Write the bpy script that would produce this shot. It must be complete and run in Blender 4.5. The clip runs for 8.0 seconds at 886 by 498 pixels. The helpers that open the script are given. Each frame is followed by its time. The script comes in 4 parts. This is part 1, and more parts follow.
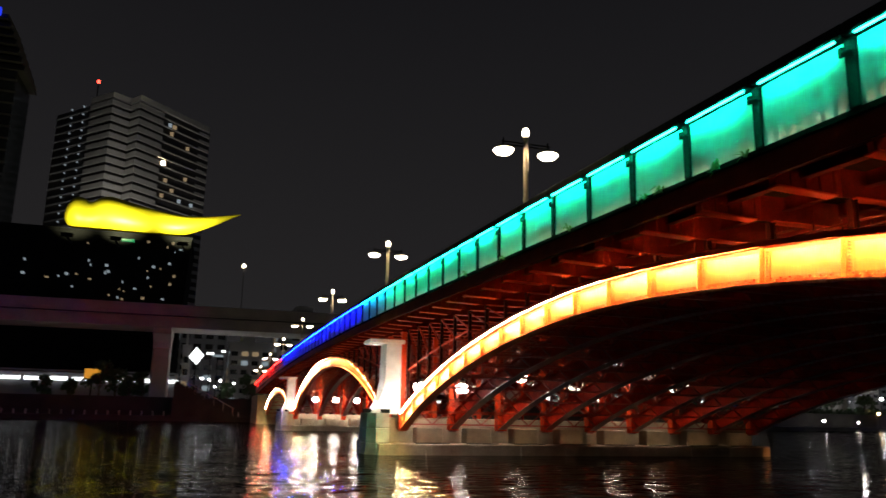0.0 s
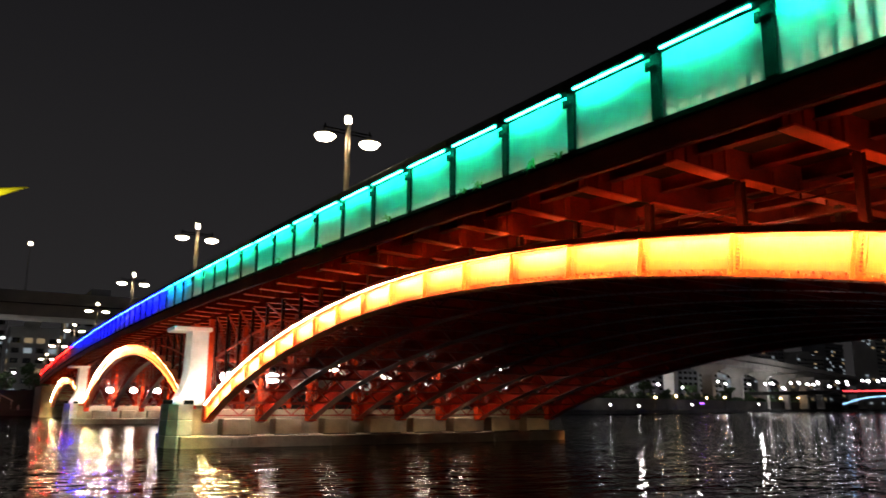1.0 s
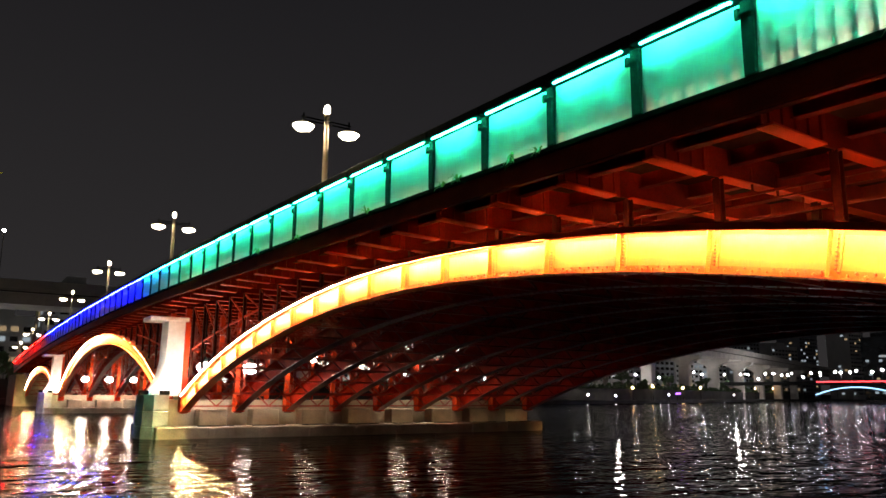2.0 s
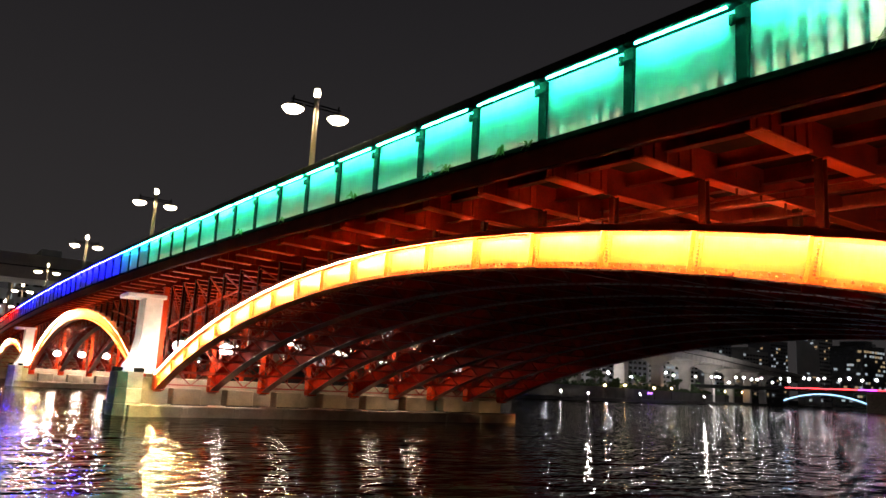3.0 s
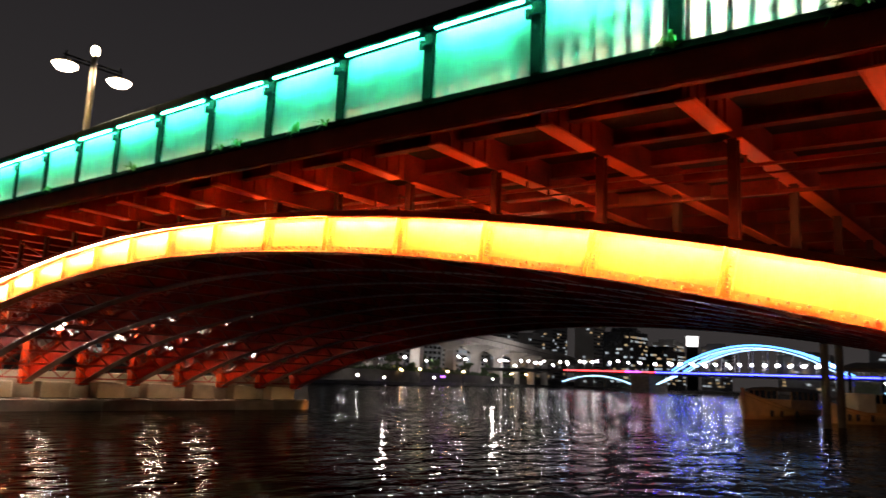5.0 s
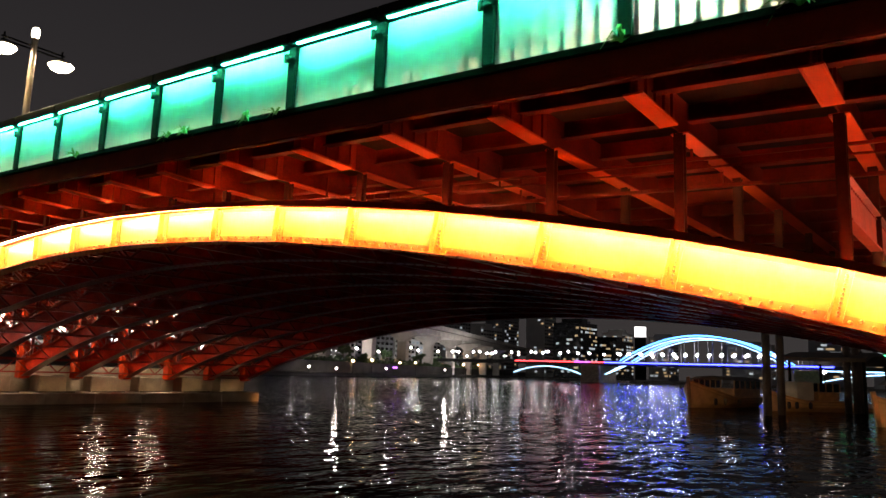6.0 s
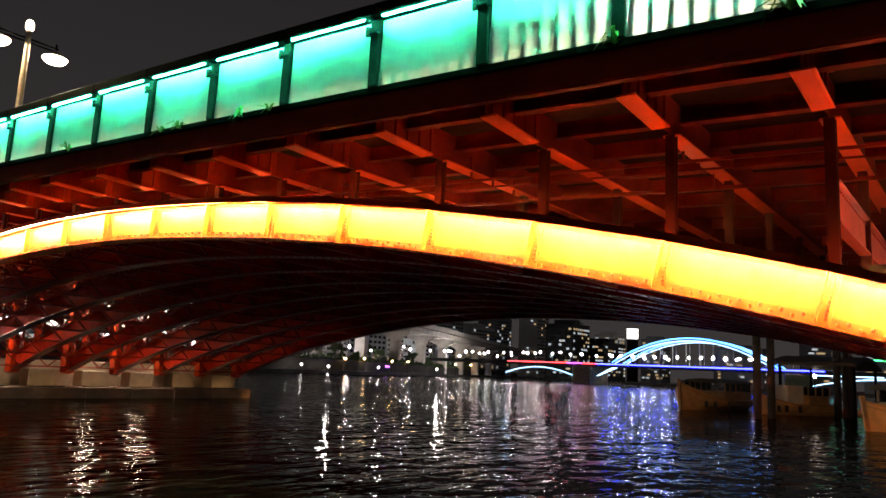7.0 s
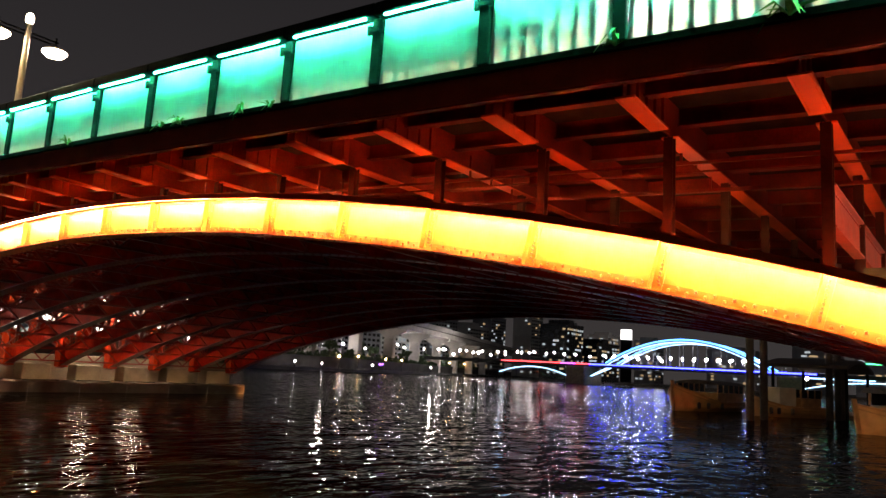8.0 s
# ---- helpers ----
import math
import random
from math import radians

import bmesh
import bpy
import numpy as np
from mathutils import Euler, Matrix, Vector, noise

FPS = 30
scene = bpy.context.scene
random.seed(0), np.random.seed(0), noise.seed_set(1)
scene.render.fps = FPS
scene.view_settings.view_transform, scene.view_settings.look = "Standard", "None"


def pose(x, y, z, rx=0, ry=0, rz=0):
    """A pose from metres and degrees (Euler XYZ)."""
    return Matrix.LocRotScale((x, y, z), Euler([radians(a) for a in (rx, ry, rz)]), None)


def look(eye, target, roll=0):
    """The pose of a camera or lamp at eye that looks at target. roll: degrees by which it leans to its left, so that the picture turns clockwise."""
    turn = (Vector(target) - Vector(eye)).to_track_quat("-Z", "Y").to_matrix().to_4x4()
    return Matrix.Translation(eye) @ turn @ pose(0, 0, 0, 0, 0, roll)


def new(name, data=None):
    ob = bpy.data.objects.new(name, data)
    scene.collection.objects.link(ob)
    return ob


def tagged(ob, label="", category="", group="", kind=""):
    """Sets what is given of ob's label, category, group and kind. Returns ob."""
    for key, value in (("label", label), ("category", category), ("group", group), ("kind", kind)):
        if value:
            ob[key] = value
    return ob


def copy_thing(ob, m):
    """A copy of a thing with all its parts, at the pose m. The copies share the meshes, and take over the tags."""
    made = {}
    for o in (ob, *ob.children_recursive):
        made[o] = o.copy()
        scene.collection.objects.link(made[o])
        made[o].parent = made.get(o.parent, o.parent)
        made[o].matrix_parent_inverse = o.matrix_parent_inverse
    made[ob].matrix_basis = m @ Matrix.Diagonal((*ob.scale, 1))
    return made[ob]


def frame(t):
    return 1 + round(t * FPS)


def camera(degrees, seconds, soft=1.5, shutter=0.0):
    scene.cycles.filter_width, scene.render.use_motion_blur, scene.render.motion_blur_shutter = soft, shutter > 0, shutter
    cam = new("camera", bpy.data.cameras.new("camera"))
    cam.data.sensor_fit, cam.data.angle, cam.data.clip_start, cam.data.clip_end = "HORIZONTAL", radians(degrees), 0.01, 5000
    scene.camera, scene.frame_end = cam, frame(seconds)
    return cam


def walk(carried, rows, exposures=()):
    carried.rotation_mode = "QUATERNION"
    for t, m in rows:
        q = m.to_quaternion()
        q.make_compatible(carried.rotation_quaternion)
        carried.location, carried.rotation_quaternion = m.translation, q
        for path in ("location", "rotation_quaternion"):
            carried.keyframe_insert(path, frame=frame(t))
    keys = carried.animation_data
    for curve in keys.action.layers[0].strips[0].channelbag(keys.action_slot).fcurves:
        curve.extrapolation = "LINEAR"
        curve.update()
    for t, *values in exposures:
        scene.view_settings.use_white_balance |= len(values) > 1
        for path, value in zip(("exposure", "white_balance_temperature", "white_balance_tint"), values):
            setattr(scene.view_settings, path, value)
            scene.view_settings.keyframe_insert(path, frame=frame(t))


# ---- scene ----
LENS = 60.70
PATH = [
    (0.0, look((-9.077, -6.290, 2.213), (-6.2052, 3.0463, 4.3543), 1.152)),
    (0.5, look((-8.951, -6.252, 2.112), (-5.3176, 2.8076, 4.2847), 1.834)),
    (1.0, look((-9.028, -6.030, 2.299), (-3.9439, 2.3420, 4.3165), 0.300)),
    (1.5, look((-8.901, -5.981, 2.417), (-3.6505, 2.3058, 4.3561), -0.326)),
    (3.0, look((-9.085, -5.980, 2.343), (-3.5325, 2.1457, 4.1169), 2.867)),
    (3.5, look((-9.066, -5.936, 2.332), (-3.2547, 2.0045, 4.1172), 2.776)),
    (4.0, look((-8.947, -5.822, 2.399), (-2.5863, 1.6864, 4.1779), 2.723)),
    (4.5, look((-8.805, -5.779, 2.413), (-1.8756, 1.2137, 4.1676), 2.447)),
    (5.0, look((-8.652, -5.746, 2.426), (-1.1571, 0.6550, 4.1170), 2.276)),
    (6.5, look((-8.633, -5.787, 2.414), (-0.7045, 0.0958, 4.0052), 2.090)),
    (7.0, look((-8.630, -5.809, 2.402), (-0.6840, 0.0493, 3.9965), 2.683)),
    (7.5, look((-8.648, -5.823, 2.392), (-0.6842, 0.0138, 3.9783), 3.073)),
    (8.0, look((-8.731, -5.814, 2.378), (-0.7447, -0.0062, 3.9583), 3.336)),
]
cam = camera(LENS, 8.0, shutter=0.6)
walk(cam, PATH, exposures=[(0.0, -0.25, 6500, 10), (1.5, 0.1, 6600, 11), (3.5, 0.47, 6850, 14), (6.5, 0.73, 7000, 15), (8.0, 0.73, 7000, 15)])

# ------------------------------------------------------------------ plan, in metres
PITCH = 2.1                      # railing posts, brackets and rib stiffeners
RIB_X = [1.93 + 2.95 * i for i in range(9)]
WIDE = 27.46                     # from railing to railing
Y_START, Y_END = -10.5, 136.5


def deck_z(y):
    """Height of the railing's foot: a gentle hump."""
    return 6.852 + 0.0361 * y - 0.000321 * y * y


def slope(y):
    return math.atan(0.0361 - 0.000642 * y)


# each span: hinge, hinge, crown height of the rib's top edge, curve
SPANS = [(-8.8, 36.6, 6.12, 0.0061), (40.6, 89.4, 7.12, 0.0066), (93.6, 133.0, 5.75, 0.0078)]
RIB_DEEP = 0.80


def rib_top(span, y):
    a, b, crown, c = span
    d = y - (a + b) / 2
    sag = 0.33 * (1 - math.exp(-(max(0.0, y - 12.0) / 11.0) ** 2)) if a < 0 else 0.0
    return crown - c * d ** 2 - 2.2e-6 * d ** 4 - sag


# ------------------------------------------------------------------ night sky
world = bpy.data.worlds.new("night")
scene.world = world
world.use_nodes = True
wn, wl_ = world.node_tree.nodes, world.node_tree.links
bg = wn["Background"]
co = wn.new("ShaderNodeTexCoord")
sep = wn.new("ShaderNodeSeparateXYZ")
ramp = wn.new("ShaderNodeValToRGB")
ramp.color_ramp.elements[0].position, ramp.color_ramp.elements[0].color = 0.0, (0.023, 0.0215, 0.022, 1)
ramp.color_ramp.elements[1].position, ramp.color_ramp.elements[1].color = 0.62, (0.0066, 0.0065, 0.008, 1)
wl_.new(co.outputs["Generated"], sep.inputs[0])
wl_.new(sep.outputs["Z"], ramp.inputs[0])
wl_.new(ramp.outputs[0], bg.inputs[0])
bg.inputs[1].default_value = 1.05


# ------------------------------------------------------------------ materials
def material(name, colour, rough=0.6, metal=0.0, vary=0.25, scale=3.0, bump=0.15, fine=40.0, spread=None, shine=0.5):
    """Painted, stone or metal surface: two scales of tone, grain in the gloss, fine relief."""
    m = bpy.data.materials.new(name)
    m.use_nodes = True
    n, l = m.node_tree.nodes, m.node_tree.links
    b = n["Principled BSDF"]
    geo = n.new("ShaderNodeNewGeometry")
    big, small = n.new("ShaderNodeTexNoise"), n.new("ShaderNodeTexNoise")
    big.inputs["Scale"].default_value, small.inputs["Scale"].default_value = scale, fine
    big.inputs["Detail"].default_value, small.inputs["Detail"].default_value = 5, 3
    for t in (big, small):
        l.new(geo.outputs["Position"], t.inputs["Vector"])
    mix = n.new("ShaderNodeMath")
    mix.operation = "MULTIPLY_ADD"
    l.new(small.outputs["Fac"], mix.inputs[0])
    mix.inputs[1].default_value = 0.4
    l.new(big.outputs["Fac"], mix.inputs[2])
    r = n.new("ShaderNodeValToRGB")
    dark = [c * (1 - vary) for c in colour]
    light = [min(1, c * (1 + vary * 0.7)) for c in (spread or colour)]
    r.color_ramp.elements[0].position, r.color_ramp.elements[0].color = 0.45, (*dark, 1)
    r.color_ramp.elements[1].position, r.color_ramp.elements[1].color = 0.95, (*light, 1)
    l.new(mix.outputs[0], r.inputs[0])
    l.new(r.outputs[0], b.inputs["Base Color"])
    rr = n.new("ShaderNodeMapRange")
    rr.inputs["To Min"].default_value, rr.inputs["To Max"].default_value = max(0.02, rough - 0.12), min(1, rough + 0.12)
    l.new(small.outputs["Fac"], rr.inputs["Value"])
    l.new(rr.outputs[0], b.inputs["Roughness"])
    b.inputs["Metallic"].default_value = metal
    b.inputs["Specular IOR Level"].default_value = shine
    if bump:
        bp = n.new("ShaderNodeBump")
        bp.inputs["Strength"].default_value, bp.inputs["Distance"].default_value = bump, 0.02
        l.new(mix.outputs[0], bp.inputs["Height"])
        l.new(bp.outputs[0], b.inputs["Normal"])
    return m


def glow(name, colour, strength):
    m = bpy.data.materials.new(name)
    m.use_nodes = True
    b = m.node_tree.nodes["Principled BSDF"]
    b.inputs["Base Color"].default_value = (0.02, 0.02, 0.02, 1)
    b.inputs["Emission Color"].default_value = (*colour, 1)
    b.inputs["Emission Strength"].default_value = strength
    return m


RED = material("red_bridge_paint", (0.42, 0.030, 0.003), 0.58, vary=0.3, scale=1.2, bump=0.12, fine=25, shine=0.15)
OUTERCOL = material("shaded_column_paint", (0.032, 0.004, 0.002), 0.5, vary=0.5, scale=2.0, bump=0.2, fine=20, shine=0.05)
REDFRAME = material("frame_red_paint", (0.22, 0.014, 0.002), 0.45, vary=0.45, scale=2.0, bump=0.25, fine=18, shine=0.4)
ANGLERED = material("darker_orange_flange_paint", (0.34, 0.045, 0.007), 0.6, vary=0.35, scale=2.0, bump=0.15, fine=25, shine=0.15)
# bracket webs: red lowered to paint in their unlit faces
BRACKETRED = material("shaded_red_bracket_paint", (0.13, 0.008, 0.002), 0.6, vary=0.4, scale=2.0, bump=0.2, fine=25, shine=0.06)
# the rivets' shadow sides are put into this darker red
RIVETRED = material("shaded_red_rivet_paint", (0.30, 0.030, 0.004), 0.5, vary=0.3, scale=4.0, bump=0.1, fine=40, shine=0.3)
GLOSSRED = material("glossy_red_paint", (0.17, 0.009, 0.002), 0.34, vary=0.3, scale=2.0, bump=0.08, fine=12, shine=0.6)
# outer rib: part of the lamps' yellow glare is put into the base colour
RIBRED = material("lamplit_orange_red_paint", (0.50, 0.078, 0.011), 0.44, vary=0.22, scale=1.0, bump=0.08, fine=25, shine=0.24)
REDINNER = material("shaded_inner_rib_paint", (0.26, 0.011, 0.002), 0.7, vary=0.4, scale=2.5, bump=0.2, fine=30, shine=0.03)
# shade under the deck is put into this red
REDSHADE = material("shaded_red_paint", (0.095, 0.006, 0.002), 0.7, vary=0.5, scale=1.5, bump=0.2, fine=20, shine=0.06)
SOFFIT = material("near_black_deck_soffit", (0.015, 0.006, 0.005), 0.9, vary=0.4, scale=0.8, bump=0.3, fine=9, shine=0.03)
STEEL = material("black_steel", (0.008, 0.009, 0.008), 0.6, vary=0.3, scale=6, shine=0.08)
KERB = material("matte_black_kerb", (0.004, 0.004, 0.004), 0.9, vary=0.4, scale=4, shine=0.02)
ALU = material("pale_green_baluster_paint", (0.47, 0.49, 0.46), 0.6, vary=0.12, scale=8)
STONE = material("pier_stone", (0.30, 0.235, 0.165), 0.85, vary=0.35, scale=1.1, bump=0.5, fine=14)
PALESTONE = material("pale_cutwater_stone", (0.40, 0.37, 0.32), 0.8, vary=0.4, scale=1.4, bump=0.5, fine=14)
CONCRETE = material("viaduct_concrete", (0.50, 0.45, 0.40), 0.85, vary=0.25, scale=0.25, bump=0.3, fine=3)
PIERWHITE = material("pale_pier_concrete", (0.66, 0.63, 0.58), 0.8, vary=0.2, scale=1.3, bump=0.3, fine=18)
DARKSTONE = material("dark_river_wall", (0.048, 0.043, 0.038), 0.9, vary=0.4, scale=0.3, bump=0.3, fine=3)
ASPHALT = material("asphalt", (0.05, 0.05, 0.05), 0.9, vary=0.2, scale=4, bump=0.4)
EARTH = material("bank_ground", (0.06, 0.055, 0.045), 0.95, vary=0.4, scale=0.3, bump=0.4, fine=4)
FACADE = material("grey_facade", (0.20, 0.20, 0.21), 0.7, vary=0.2, scale=0.2, bump=0.05, fine=2)
PALEFACADE = material("pale_facade", (0.45, 0.44, 0.42), 0.75, vary=0.15, scale=0.2, bump=0.05, fine=2)
BLACKGLASS = material("black_glass_cladding", (0.012, 0.013, 0.015), 0.18, vary=0.3, scale=0.3, bump=0.0)
GOLD = material("golden_sculpture_skin", (0.82, 0.72, 0.02), 0.45, vary=0.12, scale=0.2, bump=0.05, fine=2)
LEAF = material("leaves", (0.05, 0.09, 0.03), 0.7, vary=0.5, scale=2, bump=0)
BARK = material("bark", (0.10, 0.075, 0.05), 0.9, vary=0.4, scale=6, bump=0.5)
TIMBER = material("boat_timber", (0.44, 0.25, 0.12), 0.6, vary=0.35, scale=2, bump=0.2)
BOATPAINT = material("boat_paint", (0.60, 0.36, 0.18), 0.5, vary=0.25, scale=1.5, bump=0.1)
ROOFING = material("dark_roofing", (0.05, 0.045, 0.045), 0.7, vary=0.3, scale=2)
LAMPPOLE = material("lamp_pole_metal", (0.42, 0.37, 0.30), 0.4, metal=0.6, vary=0.15, scale=5)

LED = {"green": glow("led_green", (0.0022, 1.0, 0.50), 290), "cyan": glow("led_cyan", (0.002, 0.34, 1.0), 220),
       "blue": glow("led_blue", (0.0004, 0.003, 1.0), 1300), "red": glow("led_red", (1.0, 0.002, 0.0015), 650)}
AMBER = glow("rib_lamp_glow", (1.0, 0.95, 0.40), 570)
DOWNAMBER = glow("downstream_lamp_glow", (1.0, 0.52, 0.18), 150)
BRACKETFILL = glow("bracket_fill_glow", (1.0, 0.46, 0.13), 130)
WARM = glow("street_lamp_glow", (1.0, 0.80, 0.50), 90)
FLOOD = glow("floodlight_glow", (1.0, 0.93, 0.82), 105)
WINDOW = glow("lit_window_warm", (1.0, 0.72, 0.40), 0.26)
WINDOWCOOL = glow("lit_window_cool", (0.75, 0.9, 1.0), 0.32)
SMALLWHITE = glow("small_lamp_white", (0.95, 0.97, 1.0), 75)
SMALLWARM = glow("small_lamp_warm", (1.0, 0.78, 0.48), 36)


def frosted():
    """Milky panel behind the balusters: passes part of the lamp light."""
    m = bpy.data.materials.new("frosted_panel")
    m.use_nodes = True
    n, l = m.node_tree.nodes, m.node_tree.links
    n.remove(n["Principled BSDF"])
    d, t, mx = n.new("ShaderNodeBsdfDiffuse"), n.new("ShaderNodeBsdfTranslucent"), n.new("ShaderNodeMixShader")
    no, cr, geo = n.new("ShaderNodeTexNoise"), n.new("ShaderNodeValToRGB"), n.new("ShaderNodeNewGeometry")
    no.inputs["Scale"].default_value, no.inputs["Detail"].default_value = 2.5, 6
    cr.color_ramp.elements[0].color, cr.color_ramp.elements[1].color = (0.74, 0.75, 0.72, 1), (0.83, 0.83, 0.80, 1)
    cr.color_ramp.elements[0].position, cr.color_ramp.elements[1].position = 0.3, 0.6
    l.new(geo.outputs["Position"], no.inputs["Vector"])
    l.new(no.outputs["Fac"], cr.inputs[0])
    l.new(cr.outputs[0], d.inputs[0])
    l.new(cr.outputs[0], t.inputs[0])
    mx.inputs[0].default_value = 0.38
    l.new(d.outputs[0], mx.inputs[1])
    l.new(t.outputs[0], mx.inputs[2])
    l.new(mx.outputs[0], n["Material Output"].inputs[0])
    return m


FROST = frosted()


def river_water():
    m = bpy.data.materials.new("river_water")
    m.use_nodes = True
    n, l = m.node_tree.nodes, m.node_tree.links
    n.remove(n["Principled BSDF"])
    body, gloss, fres, mx = n.new("ShaderNodeBsdfDiffuse"), n.new("ShaderNodeBsdfGlossy"), n.new("ShaderNodeFresnel"), n.new("ShaderNodeMixShader")
    body.inputs[0].default_value = (0.0012, 0.0013, 0.0012, 1)
    gloss.inputs[0].default_value = (0.54, 0.53, 0.53, 1)
    gloss.inputs["Roughness"].default_value = 0.01
    fres.inputs["IOR"].default_value = 1.33
    l.new(fres.outputs[0], mx.inputs[0])
    l.new(body.outputs[0], mx.inputs[1])
    l.new(gloss.outputs[0], mx.inputs[2])
    l.new(mx.outputs[0], n["Material Output"].inputs[0])
    geo, mp = n.new("ShaderNodeNewGeometry"), n.new("ShaderNodeMapping")
    mp.inputs["Rotation"].default_value = (0, 0, radians(35))
    mp.inputs["Scale"].default_value = (0.55, 1.0, 1.0)
    l.new(geo.outputs["Position"], mp.inputs[0])
    total = None
    for s, k in ((0.35, 0.6), (1.1, 0.5), (2.8, 0.13)):
        t = n.new("ShaderNodeTexNoise")
        t.inputs["Scale"].default_value, t.inputs["Detail"].default_value, t.inputs["Distortion"].default_value = s, 2, 0.6
        l.new(mp.outputs[0], t.inputs["Vector"])
        a = n.new("ShaderNodeMath")
        a.operation = "MULTIPLY_ADD"
        a.inputs[1].default_value = k
        l.new(t.outputs["Fac"], a.inputs[0])
        if total:
            l.new(total, a.inputs[2])
        else:
            a.inputs[2].default_value = 0
        total = a.outputs[0]
    bp = n.new("ShaderNodeBump")
    bp.inputs["Strength"].default_value, bp.inputs["Distance"].default_value = 1.0, 0.22
    l.new(total, bp.inputs["Height"])
    for q in (body, gloss, fres):
        l.new(bp.outputs[0], q.inputs["Normal"])
    return m


WATER = river_water()


# ------------------------------------------------------------------ mesh tools
def mesh(name, bm, mat):
    me = bpy.data.meshes.new(name)
    bm.to_mesh(me)
    bm.free()
    me.materials.append(mat)
    return me


def place(name, me, parent=None, m=None, label="", kind=""):
    ob = new(name, me)
    ob.parent = parent
    if m is not None:
        ob.matrix_basis = m
    return tagged(ob, label, kind=kind)


def part(name, bm, mat, parent, label="", m=None, kind=""):
    return place(name, mesh(name, bm, mat), parent, m, label, kind)


def thing(name, label, category, group="", kind="", m=None):
    ob = new(name)
    if m is not None:
        ob.matrix_basis = m
    return tagged(ob, label, category, group, kind)


def solid(name, bm, mat, label, category, group="", kind="", m=None):
    ob = new(name, mesh(name, bm, mat))
    if m is not None:
        ob.matrix_basis = m
    return tagged(ob, label, category, group, kind)


def box(bm, x0, x1, y0, y1, z0, z1):
    v = [bm.verts.new((x, y, z)) for z in (z0, z1) for x, y in ((x0, y0), (x1, y0), (x1, y1), (x0, y1))]
    for f in ((3, 2, 1, 0), (4, 5, 6, 7), (0, 1, 5, 4), (1, 2, 6, 5), (2, 3, 7, 6), (3, 0, 4, 7)):
        bm.faces.new([v[i] for i in f])
    return bm


def cube(x0, x1, y0, y1, z0, z1, bevel=0.0):
    bm = box(bmesh.new(), x0, x1, y0, y1, z0, z1)
    if bevel:
        bmesh.ops.bevel(bm, geom=bm.edges[:], offset=bevel, segments=1, affect="EDGES")
    return bm


def beam(bm, p, q, w, h):
    """A straight bar of w x h from p to q."""
    p, q = Vector(p), Vector(q)
    d = (q - p).normalized()
    up = Vector((0, 0, 1)) if abs(d.z) < 0.95 else Vector((0, 1, 0))
    s = d.cross(up).normalized()
    u = s.cross(d)
    v = [bm.verts.new(e + s * (a * w / 2) + u * (b * h / 2)) for e in (p, q) for a, b in ((-1, -1), (1, -1), (1, 1), (-1, 1))]
    for f in ((3, 2, 1, 0), (4, 5, 6, 7), (0, 1, 5, 4), (1, 2, 6, 5), (2, 3, 7, 6), (3, 0, 4, 7)):
        bm.faces.new([v[i] for i in f])
    return bm


def sweep(bm, ys, x0, x1, low, high):
    """A bar along the bridge whose under and upper side follow low(y) and high(y)."""
    rings = [[bm.verts.new(c) for c in ((x0, y, low(y)), (x1, y, low(y)), (x1, y, high(y)), (x0, y, high(y)))] for y in ys]
    for a, b in zip(rings, rings[1:]):
        for i in range(4):
            j = (i + 1) % 4
            bm.faces.new((a[i], b[i], b[j], a[j]))
    bm.faces.new(rings[0])
    bm.faces.new(rings[-1][::-1])
    bmesh.ops.recalc_face_normals(bm, faces=bm.faces[:])
    return bm


def lathe(bm, profile, segments=16, centre=(0, 0)):
    rings = [[bm.verts.new((centre[0] + r * math.cos(2 * math.pi * i / segments), centre[1] + r * math.sin(2 * math.pi * i / segments), z))
              for i in range(segments)] for r, z in profile]
    for a, b in zip(rings, rings[1:]):
        for i in range(segments):
            j = (i + 1) % segments
            bm.faces.new((a[i], a[j], b[j], b[i]))
    bm.faces.new(rings[0][::-1])
    bm.faces.new(rings[-1])
    for f in bm.faces:
        f.smooth = len(f.verts) == 4
    return bm


def loft(bm, rings, smooth=False, closed=True):
    vs = [[bm.verts.new(p) for p in r] for r in rings]
    k = len(vs[0])
    for a, b in zip(vs, vs[1:]):
        for i in range(k if closed else k - 1):
            j = (i + 1) % k
            bm.faces.new((a[i], a[j], b[j], b[i])).smooth = smooth
    if closed:
        bm.faces.new(vs[0][::-1])
        bm.faces.new(vs[-1])
    bmesh.ops.recalc_face_normals(bm, faces=bm.faces[:])
    return bm


def steps(a, b, d):
    k = max(1, round((b - a) / d))
    return [a + (b - a) * i / k for i in range(k + 1)]


# ------------------------------------------------------------------ river, banks
bm = bmesh.new()
bmesh.ops.create_grid(bm, x_segments=40, y_segments=40, size=2500)
solid("water", bm, WATER, "dark rippled river water reflecting coloured lights", "water", kind="structure")

# the far bank bends away downstream: edge of the water, as (x, y)
SHORE = [(-900, 150), (-60, 152), (100, 151), (180, 165), (300, 215), (450, 285), (620, 362), (800, 440), (1500, 700)]


def along(line, offset, z0, z1, thick):
    """A wall or slab that follows a line in plan, set back by offset."""
    rings = []
    for i, (x, y) in enumerate(line):
        a, b = Vector(line[max(0, i - 1)]), Vector(line[min(len(line) - 1, i + 1)])
        d = (b - a).normalized()
        s = Vector((-d.y, d.x))
        p, q = Vector((x, y)) + s * offset, Vector((x, y)) + s * (offset + thick)
        rings.append([(p.x, p.y, z0), (q.x, q.y, z0), (q.x, q.y, z1), (p.x, p.y, z1)])
    return loft(bmesh.new(), rings)


